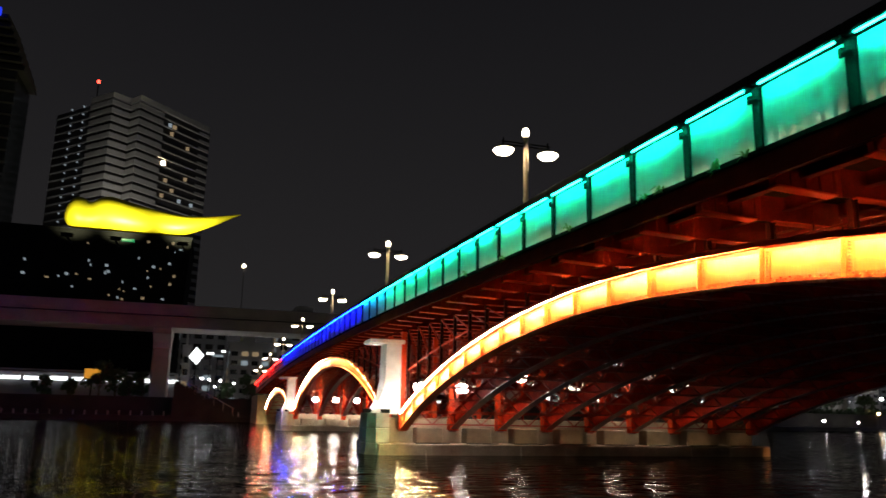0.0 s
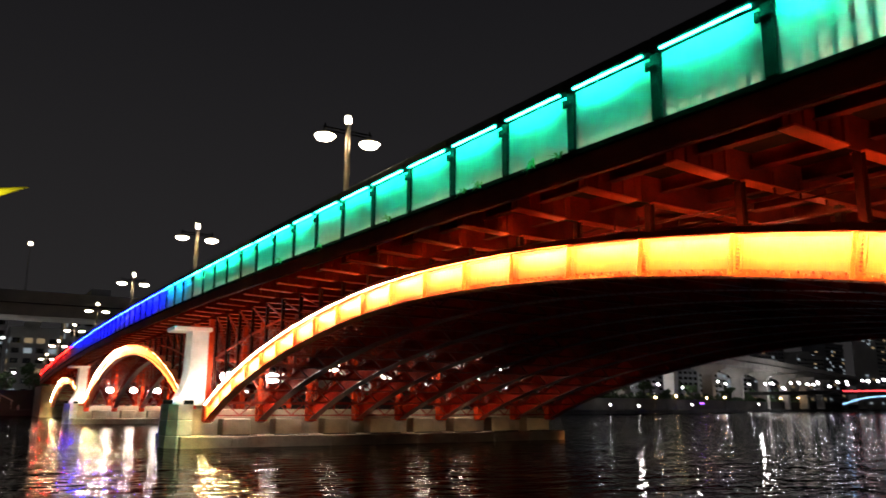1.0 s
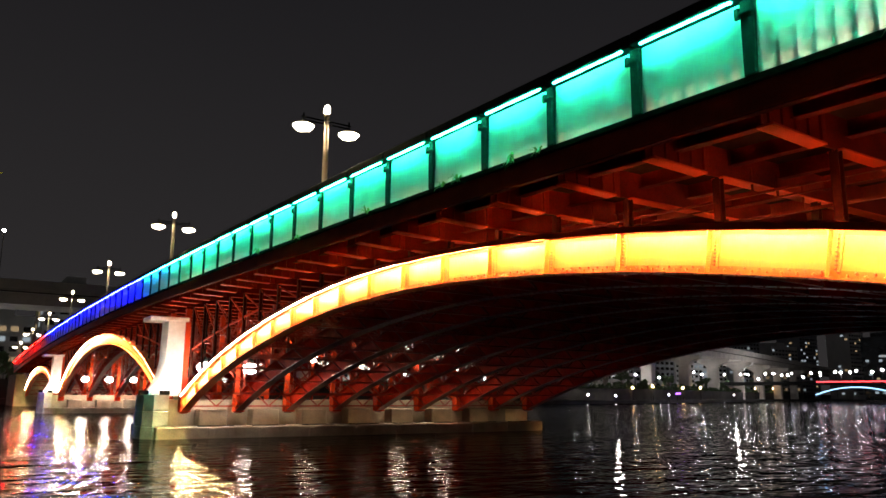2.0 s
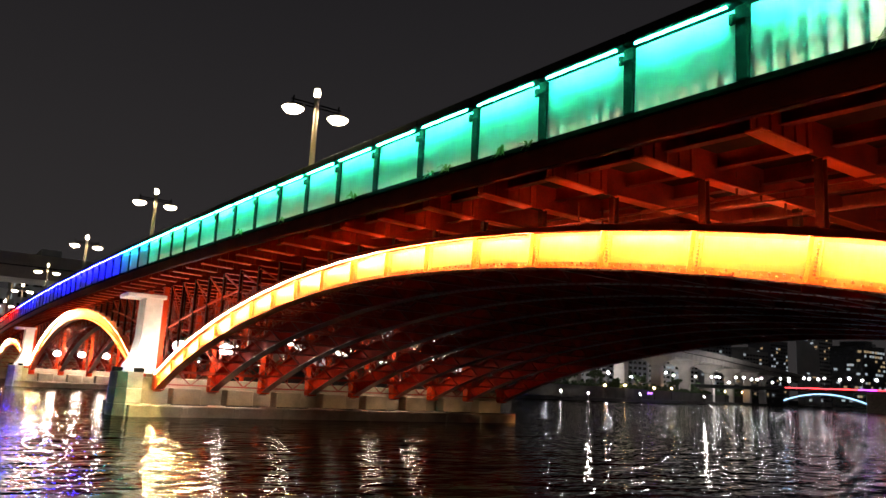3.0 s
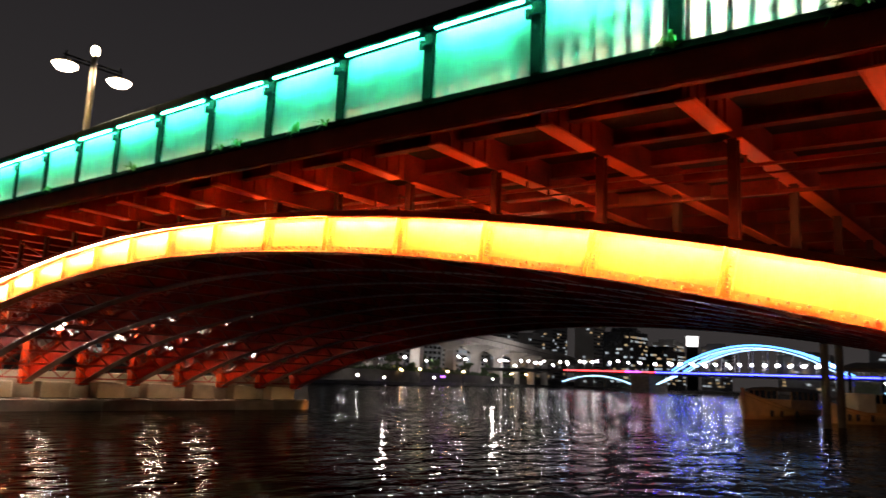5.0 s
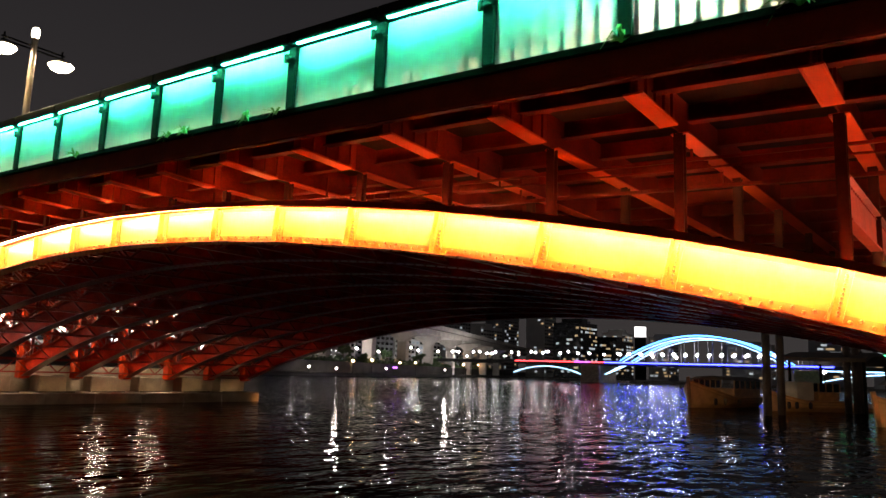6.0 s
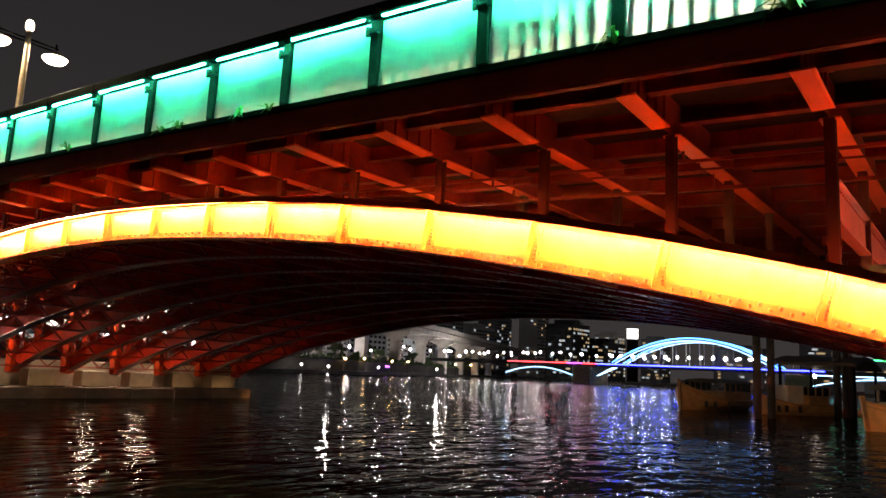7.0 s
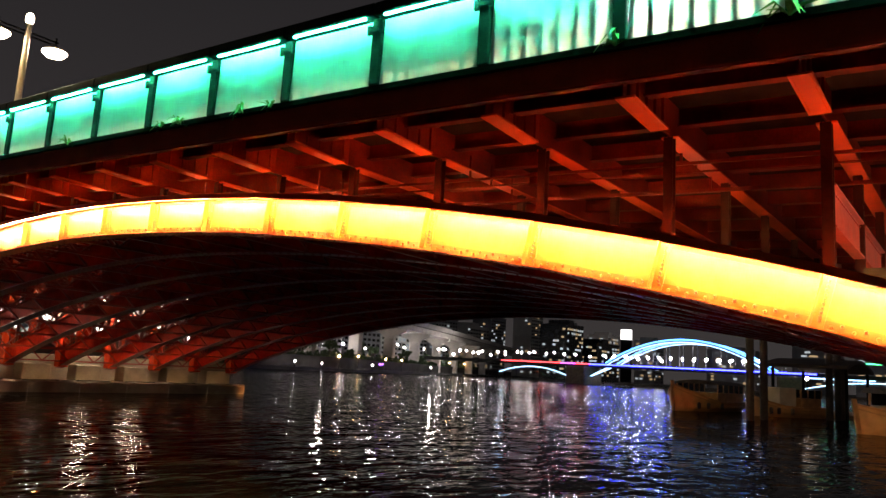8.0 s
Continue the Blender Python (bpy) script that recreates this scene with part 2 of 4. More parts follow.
solid("ground_far_bank", along(SHORE, 7, -2, 3.6, 1800), EARTH, "dark ground of the far river bank", "ground", kind="structure")
solid("promenade_far_bank", along(SHORE, 0, -2, 1.0, 7), DARKSTONE, "low concrete riverside walk on the far bank", "promenade", kind="structure")
solid("river_wall_far_bank", along(SHORE, 6.4, 1.0, 4.6, 0.6), DARKSTONE, "dark stained concrete flood wall along the far bank", "river wall", kind="structure")
solid("ground_near_bank", cube(-400, 400, -900, -10.5, -2, 3.2), EARTH, "dark ground of the near river bank", "ground", kind="structure")
solid("quay", cube(-40, -6.2, -10.5, -4.9, -2, 0.85, 0.03), ASPHALT, "concrete landing quay of the near bank", "quay", kind="structure")

# ------------------------------------------------------------------ the bridge
bridge = thing("arch_bridge", "red painted riveted steel arch bridge over the river", "bridge", kind="structure")
YS = steps(Y_START, Y_END, 2.1)
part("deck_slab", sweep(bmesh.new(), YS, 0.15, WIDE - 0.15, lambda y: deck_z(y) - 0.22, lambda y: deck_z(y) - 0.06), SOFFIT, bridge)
for x0, x1 in ((-0.022, 0.16), (WIDE - 0.16, WIDE + 0.022)):
    part("kerb_beam", sweep(bmesh.new(), YS, x0, x1, lambda y: deck_z(y) - 0.16, lambda y: deck_z(y) - 0.06), KERB, bridge, "dark kerb beam under the railing")
for x0, x1, lip in ((0.055, 0.085, 0.13), (WIDE - 0.085, WIDE - 0.055, WIDE - 0.13)):
    bm = sweep(bmesh.new(), YS, x0, x1, lambda y: deck_z(y) - 0.57, lambda y: deck_z(y) - 0.164)
    fg = part("fascia_girder", bm, RED, bridge)
    part("lower_lip", sweep(bmesh.new(), YS, min(x0, lip) - 0.02, max(x1, lip) + 0.02, lambda y: deck_z(y) - 0.60, lambda y: deck_z(y) - 0.574), REDSHADE, fg, "lower lip in shade-dark red")
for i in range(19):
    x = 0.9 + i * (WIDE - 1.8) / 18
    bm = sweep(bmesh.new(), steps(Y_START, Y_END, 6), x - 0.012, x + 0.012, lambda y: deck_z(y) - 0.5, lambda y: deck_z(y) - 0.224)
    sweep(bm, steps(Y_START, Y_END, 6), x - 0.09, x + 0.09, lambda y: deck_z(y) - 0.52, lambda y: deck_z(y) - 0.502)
    part("stringer", bm, REDSHADE, bridge)

# floor beams across the whole width, with tapered bracket ends
def floor_beam():
    bm, fl, br = bmesh.new(), bmesh.new(), bmesh.new()
    d = 0.012
    for x0, x1, z0, z1 in ((0.12, 1.72, -0.735, -0.79), (WIDE - 1.72, WIDE - 0.12, -0.79, -0.735)):
        v = [br.verts.new(c) for c in ((x0, -d, z0), (x1, -d, z1), (x1, -d, -0.23), (x0, -d, -0.23), (x0, d, z0), (x1, d, z1), (x1, d, -0.23), (x0, d, -0.23))]
        for f in ((3, 2, 1, 0), (4, 5, 6, 7), (0, 1, 5, 4), (1, 2, 6, 5), (2, 3, 7, 6), (3, 0, 4, 7)):
            br.faces.new([v[i] for i in f])
        lo, hi = (0.2, 1.5) if x0 < 9 else (WIDE - 1.5, WIDE - 0.2)
        beam(fl, (lo, 0, z0 - 0.012), (hi, 0, z1 - 0.012), 0.27, 0.03)
        beam(br, (x0, 0, -0.245), (x1, 0, -0.245), 0.2, 0.02)
        for k in range(5):
            x = x0 + (x1 - x0) * (k + 0.5) / 5
            box(br, x - 0.03, x + 0.03, -0.05, 0.05, z0 + 0.02, -0.26)
    box(bm, 1.722, WIDE - 1.722, -d, d, -0.78, -0.23)
    box(fl, 1.93, WIDE - 1.93, -0.13, 0.13, -0.804, -0.78)
    for i in range(18):
        for s in (-0.1, 0.1):
            stud(fl, (0.26 + i * 0.065, s, -0.762 - 0.055 * (0.06 + i * 0.065) / 1.3), 0.016)
    return mesh("floor_beam", bm, REDSHADE), mesh("bottom_flange", fl, RED), mesh("bracket_web", br, BRACKETRED)


K0, K1 = -4, 63


def rivet(bm, c, r, out=(-1, 0, 0)):
    """A round head on a plate that faces -x."""
    base = [bm.verts.new((c[0], c[1] + r * math.cos(a), c[2] + r * math.sin(a))) for a in (0, 1.05, 2.09, 3.14, 4.19, 5.24)]
    mid = [bm.verts.new((c[0] - r * 1.15, c[1] + r * 0.6 * math.cos(a), c[2] + r * 0.6 * math.sin(a))) for a in (0, 1.05, 2.09, 3.14, 4.19, 5.24)]
    for i in range(6):
        j = (i + 1) % 6
        bm.faces.new((base[j], base[i], mid[i], mid[j]))
    bm.faces.new(mid[::-1])


def stud(bm, c, r):
    """A rivet head on the underside of a plate."""
    base = [bm.verts.new((c[0] + r * math.cos(a), c[1] + r * math.sin(a), c[2])) for a in (0, 1.26, 2.51, 3.77, 5.03)]
    tip = bm.verts.new((c[0], c[1], c[2] - r * 0.7))
    for i in range(5):
        bm.faces.new((base[i], tip, base[(i + 1) % 5]))


FLOOR_BEAM, BEAM_FLANGE, BRACKET = floor_beam()
for k in range(K0, K1 + 1):
    fb = place("floor_beam", FLOOR_BEAM, bridge, pose(0, k * PITCH, deck_z(k * PITCH)))
    place("bottom_flange", BEAM_FLANGE, fb, None, "red painted bottom flange")
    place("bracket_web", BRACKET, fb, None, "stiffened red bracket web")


def panel_ys(span):
    return [k * PITCH + 0.17 for k in range(K0, K1 + 1) if span[0] + 0.4 < k * PITCH + 0.17 < span[1] - 0.4]


def arch(span, near):
    a, b, crown, c = span
    ys = steps(a, b, 1.05 if near else 2.1)
    deep = lambda y: RIB_DEEP - (0.0022 * max(0.0, 2.0 - y) ** 1.5 if near else 0.0)
    top, bot = lambda y: rib_top(span, y), lambda y: rib_top(span, y) - deep(y)
    for i, x in enumerate(RIB_X):
        bm = sweep(bmesh.new(), ys, x - 0.012, x + 0.012, lambda y: bot(y) + 0.03, lambda y: top(y) - 0.03)
        sweep(bm, ys, x - 0.22, x + 0.22, lambda y: top(y) - 0.03, top)
        # inner ribs get darker reds, shade painted into the colour
        rib = part("arch_rib", bm, RIBRED if i == 0 else REDINNER, bridge)
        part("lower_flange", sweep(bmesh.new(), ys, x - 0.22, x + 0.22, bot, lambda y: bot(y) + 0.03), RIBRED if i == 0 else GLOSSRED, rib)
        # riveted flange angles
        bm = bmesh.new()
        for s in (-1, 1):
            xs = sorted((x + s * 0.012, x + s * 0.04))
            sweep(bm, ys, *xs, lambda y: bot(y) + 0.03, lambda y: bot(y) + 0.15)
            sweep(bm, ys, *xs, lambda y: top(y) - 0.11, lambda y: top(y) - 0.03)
        part("flange_angle", bm, ANGLERED if i == 0 else REDINNER, rib)
        if near:
            rv = bmesh.new()
            for y in steps(a + 0.3, b - 0.3, 0.3):
                for dx in (-0.16, 0.16):
                    stud(rv, (x + dx, y, bot(y)), 0.045)
            part("rivets", rv, GLOSSRED, rib, kind="stuff")
        if i == 0 and near:
            for y in panel_ys(span):
                bm = bmesh.new()
                s = -2 * c * (y - (a + b) / 2) - 8.8e-6 * (y - (a + b) / 2) ** 3
                d = Vector((0, 1, s)).normalized()
                u = Vector((0, -d.z, d.y))
                base = Vector((x - 0.03, y, bot(y)))
                h = deep(y) / math.sqrt(1 + s * s)
                lo, hi = base + u * 0.035, base + u * (h - 0.035)
                beam(bm, lo + Vector((-0.012, 0, 0)), hi + Vector((-0.012, 0, 0)), 0.022, 0.16)
                beam(bm, lo + Vector((-0.075, 0, 0)) + d * 0.085, hi + Vector((-0.075, 0, 0)) + d * 0.085, 0.15, 0.022)
                part("stiffener", bm, RIBRED, rib)
                rv = bmesh.new()
                for j in range(9):
                    rivet(rv, base + u * (0.16 + (h - 0.26) * j / 8) - d * 0.01 + Vector((-0.023, 0, 0)), 0.027)
                part("rivets", rv, RIVETRED, rib, kind="stuff")
            rv = bmesh.new()
            for y in steps(a + 0.3, b - 0.3, 0.26):
                rivet(rv, (x - 0.04, y, bot(y) + 0.115), 0.03)
            part("rivets", rv, RIVETRED, rib, kind="stuff")
            # second row in the bright rib paint, standing for lit rivet heads
            rv = bmesh.new()
            for y in steps(a + 0.43, b - 0.17, 0.26):
                rivet(rv, (x - 0.04, y, bot(y) + 0.07), 0.03)
            part("rivets", rv, RIBRED, rib, kind="stuff")
    # spandrel columns from rib to floor beam
    for y in panel_ys(span):
        yk = y - 0.17
        for i, x in enumerate(RIB_X):
            gap = deck_z(yk) - 0.81 - rib_top(span, yk)
            if gap > 0.12 and (near or i in (0, 1, 2)):
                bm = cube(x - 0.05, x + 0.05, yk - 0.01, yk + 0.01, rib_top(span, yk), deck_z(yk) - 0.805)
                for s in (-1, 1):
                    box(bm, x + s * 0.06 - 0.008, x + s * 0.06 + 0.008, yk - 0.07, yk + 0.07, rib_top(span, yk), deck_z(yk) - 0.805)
                # outer and near columns carry their unlit darkness in the paint colour
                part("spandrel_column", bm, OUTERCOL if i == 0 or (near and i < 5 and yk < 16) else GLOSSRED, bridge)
    # lattice frames between the ribs, and in the tall spandrels
    for k, y in enumerate(panel_ys(span)):
        yk = y - 0.17
        if not near and k % 2:
            continue
        for x0, x1 in list(zip(RIB_X, RIB_X[1:]))[: 8 if near else 3]:
            bm = bmesh.new()
            z1, z0 = rib_top(span, yk) - 0.08, rib_top(span, yk) - RIB_DEEP + 0.08
            beam(bm, (x0, yk, z1), (x1, yk, z1), 0.1, 0.08)
            beam(bm, (x0, yk, z0), (x1, yk, z0), 0.1, 0.08)
            xm = (x0 + x1) / 2
            for p, q in ((x0, xm), (x1, xm)):
                beam(bm, (p, yk, z0), ((p + q) / 2, yk, z1), 0.05, 0.06)
                beam(bm, ((p + q) / 2, yk, z1), (q, yk, z0), 0.05, 0.06)
            gap = deck_z(yk) - 0.81 - rib_top(span, yk)
            if gap > 1.3:
                zt = deck_z(yk) - 0.9
                zm = (z1 + zt) / 2
                if yk > 4:
                    beam(bm, (x0, yk, z1), (x1, yk, zt), 0.06, 0.06)
                    beam(bm, (x1, yk, z1), (x0, yk, zt), 0.06, 0.06)
                    beam(bm, (x0, yk, zm), (x1, yk, zm), 0.07, 0.07)
                elif yk < -4.0:
                    box(bm, x0 + 0.1, x1 - 0.1, yk - 0.01, yk + 0.01, zm - 0.28, zm + 0.28)
                    for zz in (zm - 0.28, zm + 0.28):
                        beam(bm, (x0 + 0.1, yk, zz), (x1 - 0.1, yk, zz), 0.16, 0.03)
                        for j in range(16):
                            box(bm, x0 + 0.2 + j * 0.17, x0 + 0.24 + j * 0.17, yk - 0.03, yk - 0.01, zz - 0.08 if zz > zm else zz + 0.05, zz - 0.05 if zz > zm else zz + 0.08)
            part("cross_frame", bm, REDFRAME, bridge)
    # struts along the bridge, half way up the tall columns
    for i, x in enumerate(RIB_X[: 9 if near else 2]):
        for e, w in ((a, 1), (b, -1)):
            bm = bmesh.new()
            kk = [y - 0.17 for y in panel_ys(span) if abs(y - e) < 12 and not (near and y < 14)]
            for y0, y1 in zip(kk, kk[1:]):
                for f in (0.5,):
                    z = lambda y: rib_top(span, y) * (1 - f) + (deck_z(y) - 0.8) * f
                    if deck_z(y0) - 0.8 - rib_top(span, y0) > 1 and deck_z(y1) - 0.8 - rib_top(span, y1) > 1:
                        beam(bm, (x, y0, z(y0)), (x, y1, z(y1)), 0.06, 0.08)
                        beam(bm, (x, y0, z(y0)), (x, y1, deck_z(y1) - 0.85), 0.05, 0.05)
            if len(bm.verts):
                part("spandrel_strut", bm, RED, bridge)
            else:
                bm.free()
    # pipes hung below the floor beams
    if near:
        for x, z, r in ((2.75, 0.98, 0.022), (3.5, 0.92, 0.016), (4.3, 1.05, 0.03)):
            bm = bmesh.new()
            for y0 in range(-8, 12, 2):
                beam(bm, (x, y0, deck_z(y0) - z), (x, y0 + 2, deck_z(y0 + 2) - z), 2 * r, 2 * r)
            pipe = part("service_pipe", bm, REDSHADE, bridge)
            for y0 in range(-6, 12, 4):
                part("hanger", cube(x - 0.015, x + 0.015, y0 - 0.02, y0 + 0.02, deck_z(y0) - z, deck_z(y0) - 0.5), REDSHADE, pipe)
    # hooded lamp bars that wash the outer rib
    fix = thing("rib_light_line", "line of hooded warm lamps along the outer arch rib", "light", "lamps along the arches")
    x = RIB_X[0] - 0.33
    for y in steps(a + 0.5, b - 0.5, PITCH)[:-1]:
        y0, y1 = y, y + steps(a + 0.5, b - 0.5, PITCH)[1] - a - 0.5
        z0, z1 = top(y0) - 0.02, top(y1) - 0.02
        hood = beam(bmesh.new(), (x + 0.03, y0, z0 + 0.045), (x + 0.03, y1, z1 + 0.045), 0.17, 0.012)
        beam(hood, (x - 0.052, y0, z0 + 0.02), (x - 0.052, y1, z1 + 0.02), 0.012, 0.115)
        for yy, zz in ((y0 + 0.15, z0), (y1 - 0.15, z1)):
            beam(hood, (x + 0.05, yy, zz + 0.035), (RIB_X[0] - 0.2, yy, zz + 0.035), 0.03, 0.02)
        hd = part("hood", hood, RED, fix)
        part("lamp_tube", beam(bmesh.new(), (x, y0, z0), (x, y1, z1), 0.04, 0.03), AMBER, hd, "glowing warm white tube")
        # extra glowing strip on the hood, added to brighten the bracket undersides
        part("bracket_fill_strip", beam(bmesh.new(), (x - 0.03, y0 + 0.05, z0 + 0.056), (x - 0.03, y1 - 0.05, z1 + 0.056), 0.025, 0.008), BRACKETFILL, hd, "dim strip added to light the brackets")


for i, s in enumerate(SPANS):
    arch(s, i == 0)
down = thing("rib_light_line", "line of warm lamps along the downstream arch rib", "light", "lamps along the arches")
dy = steps(-8.3, 36.1, PITCH)
for y0, y1 in zip(dy, dy[1:]):
    z0, z1 = rib_top(SPANS[0], y0) - 0.02, rib_top(SPANS[0], y1) - 0.02
    hd = part("hood", beam(bmesh.new(), (RIB_X[8] + 0.3, y0, z0 + 0.045), (RIB_X[8] + 0.3, y1, z1 + 0.045), 0.17, 0.012), RED, down)
    part("lamp_tube", beam(bmesh.new(), (RIB_X[8] + 0.33, y0, z0), (RIB_X[8] + 0.33, y1, z1), 0.04, 0.03), DOWNAMBER, hd, "glowing warm white tube")


# ------------------------------------------------------------------ piers
def pier(y0, y1):
    """Stone pier across the river under the bridge, with pale end columns."""
    p = thing("bridge_pier", "stone bridge pier with pale concrete end columns standing in the river", "bridge pier", "piers of the bridge")
    part("footing", cube(0.3, RIB_X[-1] + 0.52, y0 - 1.2, y1 + 1.2, -2, 0.62, 0.06), STONE, p, "dark wet stone footing")
    for x0, x1 in zip(RIB_X, RIB_X[1:]):
        lo, hi = x0 + 0.7, x1 - 0.7
        part("stone_block", cube(lo, hi, y0 - 0.55, y1 + 0.55, 0.62, 1.5, 0.05), STONE, p)
    for i in range(1, 9):
        x = 0.3 + i * 2.85
        part("footing_pilaster", cube(x - 0.16, x + 0.16, y0 - 1.26, y0 - 1.204, -0.6, 0.5, 0.02), STONE, p)
    part("pier_wall", cube(0.9, RIB_X[-1] + 0.4, y0 + 0.35, y1 - 0.35, 0.6, 2.0, 0.03), STONE, p)
    nose = bmesh.new()
    ring = []
    for z, g in ((-1.5, 0.12), (0.60, 0.06), (0.62, 0.02), (0.66, 0.02), (0.68, 0.05), (1.40, 0.03), (1.42, -0.01), (1.46, -0.01), (1.48, 0.02), (2.05, 0.0), (2.25, 0.0)):
        ring.append([(x, y, z) for x, y in ((0.95, y0 - 0.8 - g), (0.2, y0 - 0.8 - g), (-0.2 - g, y0 - 0.3), (-0.3 - g, y0 + 0.7), (-0.2 - g, y0 + 1.6), (0.2, y0 + 2.0 + g), (0.95, y0 + 2.0 + g))])
    part("nose_block", loft(nose, ring), PALESTONE, p, "pale grey stone cutwater block")
    col = bmesh.new()
    ring = []
    for z, x in ((2.2, 0.02), (2.5, 0.28), (2.9, 0.52), (3.4, 0.70), (4.1, 0.82), (6.2, 0.86)):
        ring.append([(x, y0 + 0.05, z), (1.74, y0 + 0.05, z), (1.74, y0 + 1.6, z), (x, y0 + 1.6, z)])
    part("end_column", loft(col, ring), PIERWHITE, p, "flared pale concrete column")
    part("cap_beam", cube(-0.15, 1.9, y0 - 0.1, y0 + 1.75, 6.2, 6.42, 0.03), PIERWHITE, p)
    for i, x in enumerate(RIB_X):
        for y, s in ((y0, 1), (y1, -1)):
            part("bearing_shoe", cube(x - 0.28, x + 0.28, y - 0.45 if s > 0 else y - 0.1, y + 0.1 if s > 0 else y + 0.45, 1.35, 2.35, 0.03), RED, p, "red steel bearing shoe")
    return p


PIERS = [(36.6, 40.6), (89.4, 93.6)]
for y0, y1 in PIERS:
    pier(y0, y1)
    w = thing("wall_above_pier", "red steel wall frame over the pier", "bridge frame", kind="structure")
    for x in RIB_X:
        for y in (y0 + 0.3, y1 - 0.3):
            part("post", cube(x - 0.14, x + 0.14, y - 0.1, y + 0.1, 2.0, deck_z(y) - 0.81), RED, w)
solid("abutment_near", cube(0.2, WIDE - 0.2, -14, -8.6, -2, deck_z(-9) - 0.75, 0.05), STONE, "stone abutment of the bridge", "abutment", kind="structure")
solid("abutment_far", cube(0.2, WIDE - 0.2, 133.4, 150, -2, deck_z(136) - 0.8, 0.05), STONE, "stone abutment of the bridge on the far bank", "abutment", kind="structure")


# ------------------------------------------------------------------ railing
def colour_at(y):
    return "green" if y < 34 else "cyan" if y < 40 else "blue" if y < 90 else "red"


BALUSTERS = 8
railing = thing("railing", "bridge railing of frosted panels and slim balusters lit by coloured strips", "railing", kind="structure")


def baluster():
    bm = bmesh.new()
    loft(bm, [[(0.008, s * w, z) for s in (-1, 1)] + [(0.045, s * w, z) for s in (1, -1)] for z, w in ((-0.057, 0.075), (-0.04, 0.068), (-0.032, 0.045), (-0.01, 0.033), (0.2, 0.030), (1.055, 0.030))])
    return mesh("baluster", bm, ALU)


BAL = baluster()
ACRYLIC = bpy.data.materials.new("clear_acrylic_core")
ACRYLIC.use_nodes = True
an_, al_ = ACRYLIC.node_tree.nodes, ACRYLIC.node_tree.links
an_.remove(an_["Principled BSDF"])
clear = an_.new("ShaderNodeBsdfTransparent")
clear.inputs[0].default_value = (0.93, 0.95, 0.94, 1)
al_.new(clear.outputs[0], an_["Material Output"].inputs[0])
# frosted film on the back of a clear sheet, balusters right behind it
PANEL = mesh("panel", cube(-0.008, 0.006, -PITCH / 2 + 0.1, PITCH / 2 - 0.1, -0.055, 1.06), FROST)
PANEL.materials.append(ACRYLIC)
for p in PANEL.polygons:
    p.material_index = 0 if p.normal.x > 0.5 else 1
HAND = mesh("handrail", cube(-0.2, 0.15, -PITCH / 2, PITCH / 2, 1.075, 1.30, 0.03), STEEL)
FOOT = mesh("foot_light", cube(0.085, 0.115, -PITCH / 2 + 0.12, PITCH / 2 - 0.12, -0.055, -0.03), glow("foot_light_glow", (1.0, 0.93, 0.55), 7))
STRIP = {}
bm = bmesh.new()
for i in range(34):
    y = -PITCH / 2 + 0.19 + i * (PITCH - 0.38) / 34
    box(bm, -0.172, -0.14, y, y + 0.032, 1.044, 1.07)
strip_base = bm
for c in LED:
    STRIP[c] = mesh("led_strip", strip_base.copy(), LED[c])
strip_base.free()
bm = cube(-0.05, 0.11, -0.1, 0.1, -0.06, 1.08, 0.015)
box(bm, -0.085, -0.05, -0.17, 0.17, 0.86, 0.92)
for s in (-0.13, 0.13):
    box(bm, -0.09, -0.04, s - 0.035, s + 0.035, 0.81, 0.97)
POST = mesh("post", bm, STEEL)
far_bal = bmesh.new()
for k in range(K0 - 1, K1 + 2):
    y = k * PITCH
    place("post", POST, railing, pose(0, y, deck_z(y)))
    ym = y + PITCH / 2
    m = Matrix.Translation((0, ym, deck_z(ym))) @ Matrix.Rotation(slope(ym), 4, "X")
    place("frosted_panel", PANEL, railing, m)
    place("handrail", HAND, railing, m)
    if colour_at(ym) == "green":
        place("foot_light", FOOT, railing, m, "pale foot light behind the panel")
    place("led_strip", STRIP[colour_at(ym)], railing, m, colour_at(ym) + " light strip")
    for j in range(BALUSTERS):
        mm = m @ Matrix.Translation((0, (j - (BALUSTERS - 1) / 2) * 0.26, 0))
        if k < 26:
            place("baluster", BAL, railing, mm)
        else:
            far_bal.from_mesh(BAL)
            bmesh.ops.transform(far_bal, matrix=mm, verts=far_bal.verts[-len(BAL.vertices):])
part("balusters", far_bal, ALU, railing, kind="stuff")
far_rail = thing("railing_far_side", "plain dark railing on the downstream side of the bridge", "railing", kind="structure")
part("handrail", sweep(bmesh.new(), YS, WIDE - 0.12, WIDE + 0.12, lambda y: deck_z(y) + 1.08, lambda y: deck_z(y) + 1.22), STEEL, far_rail)
for k in range(K0, K1, 2):
    place("post", POST, far_rail, pose(WIDE, k * PITCH, deck_z(k * PITCH)))


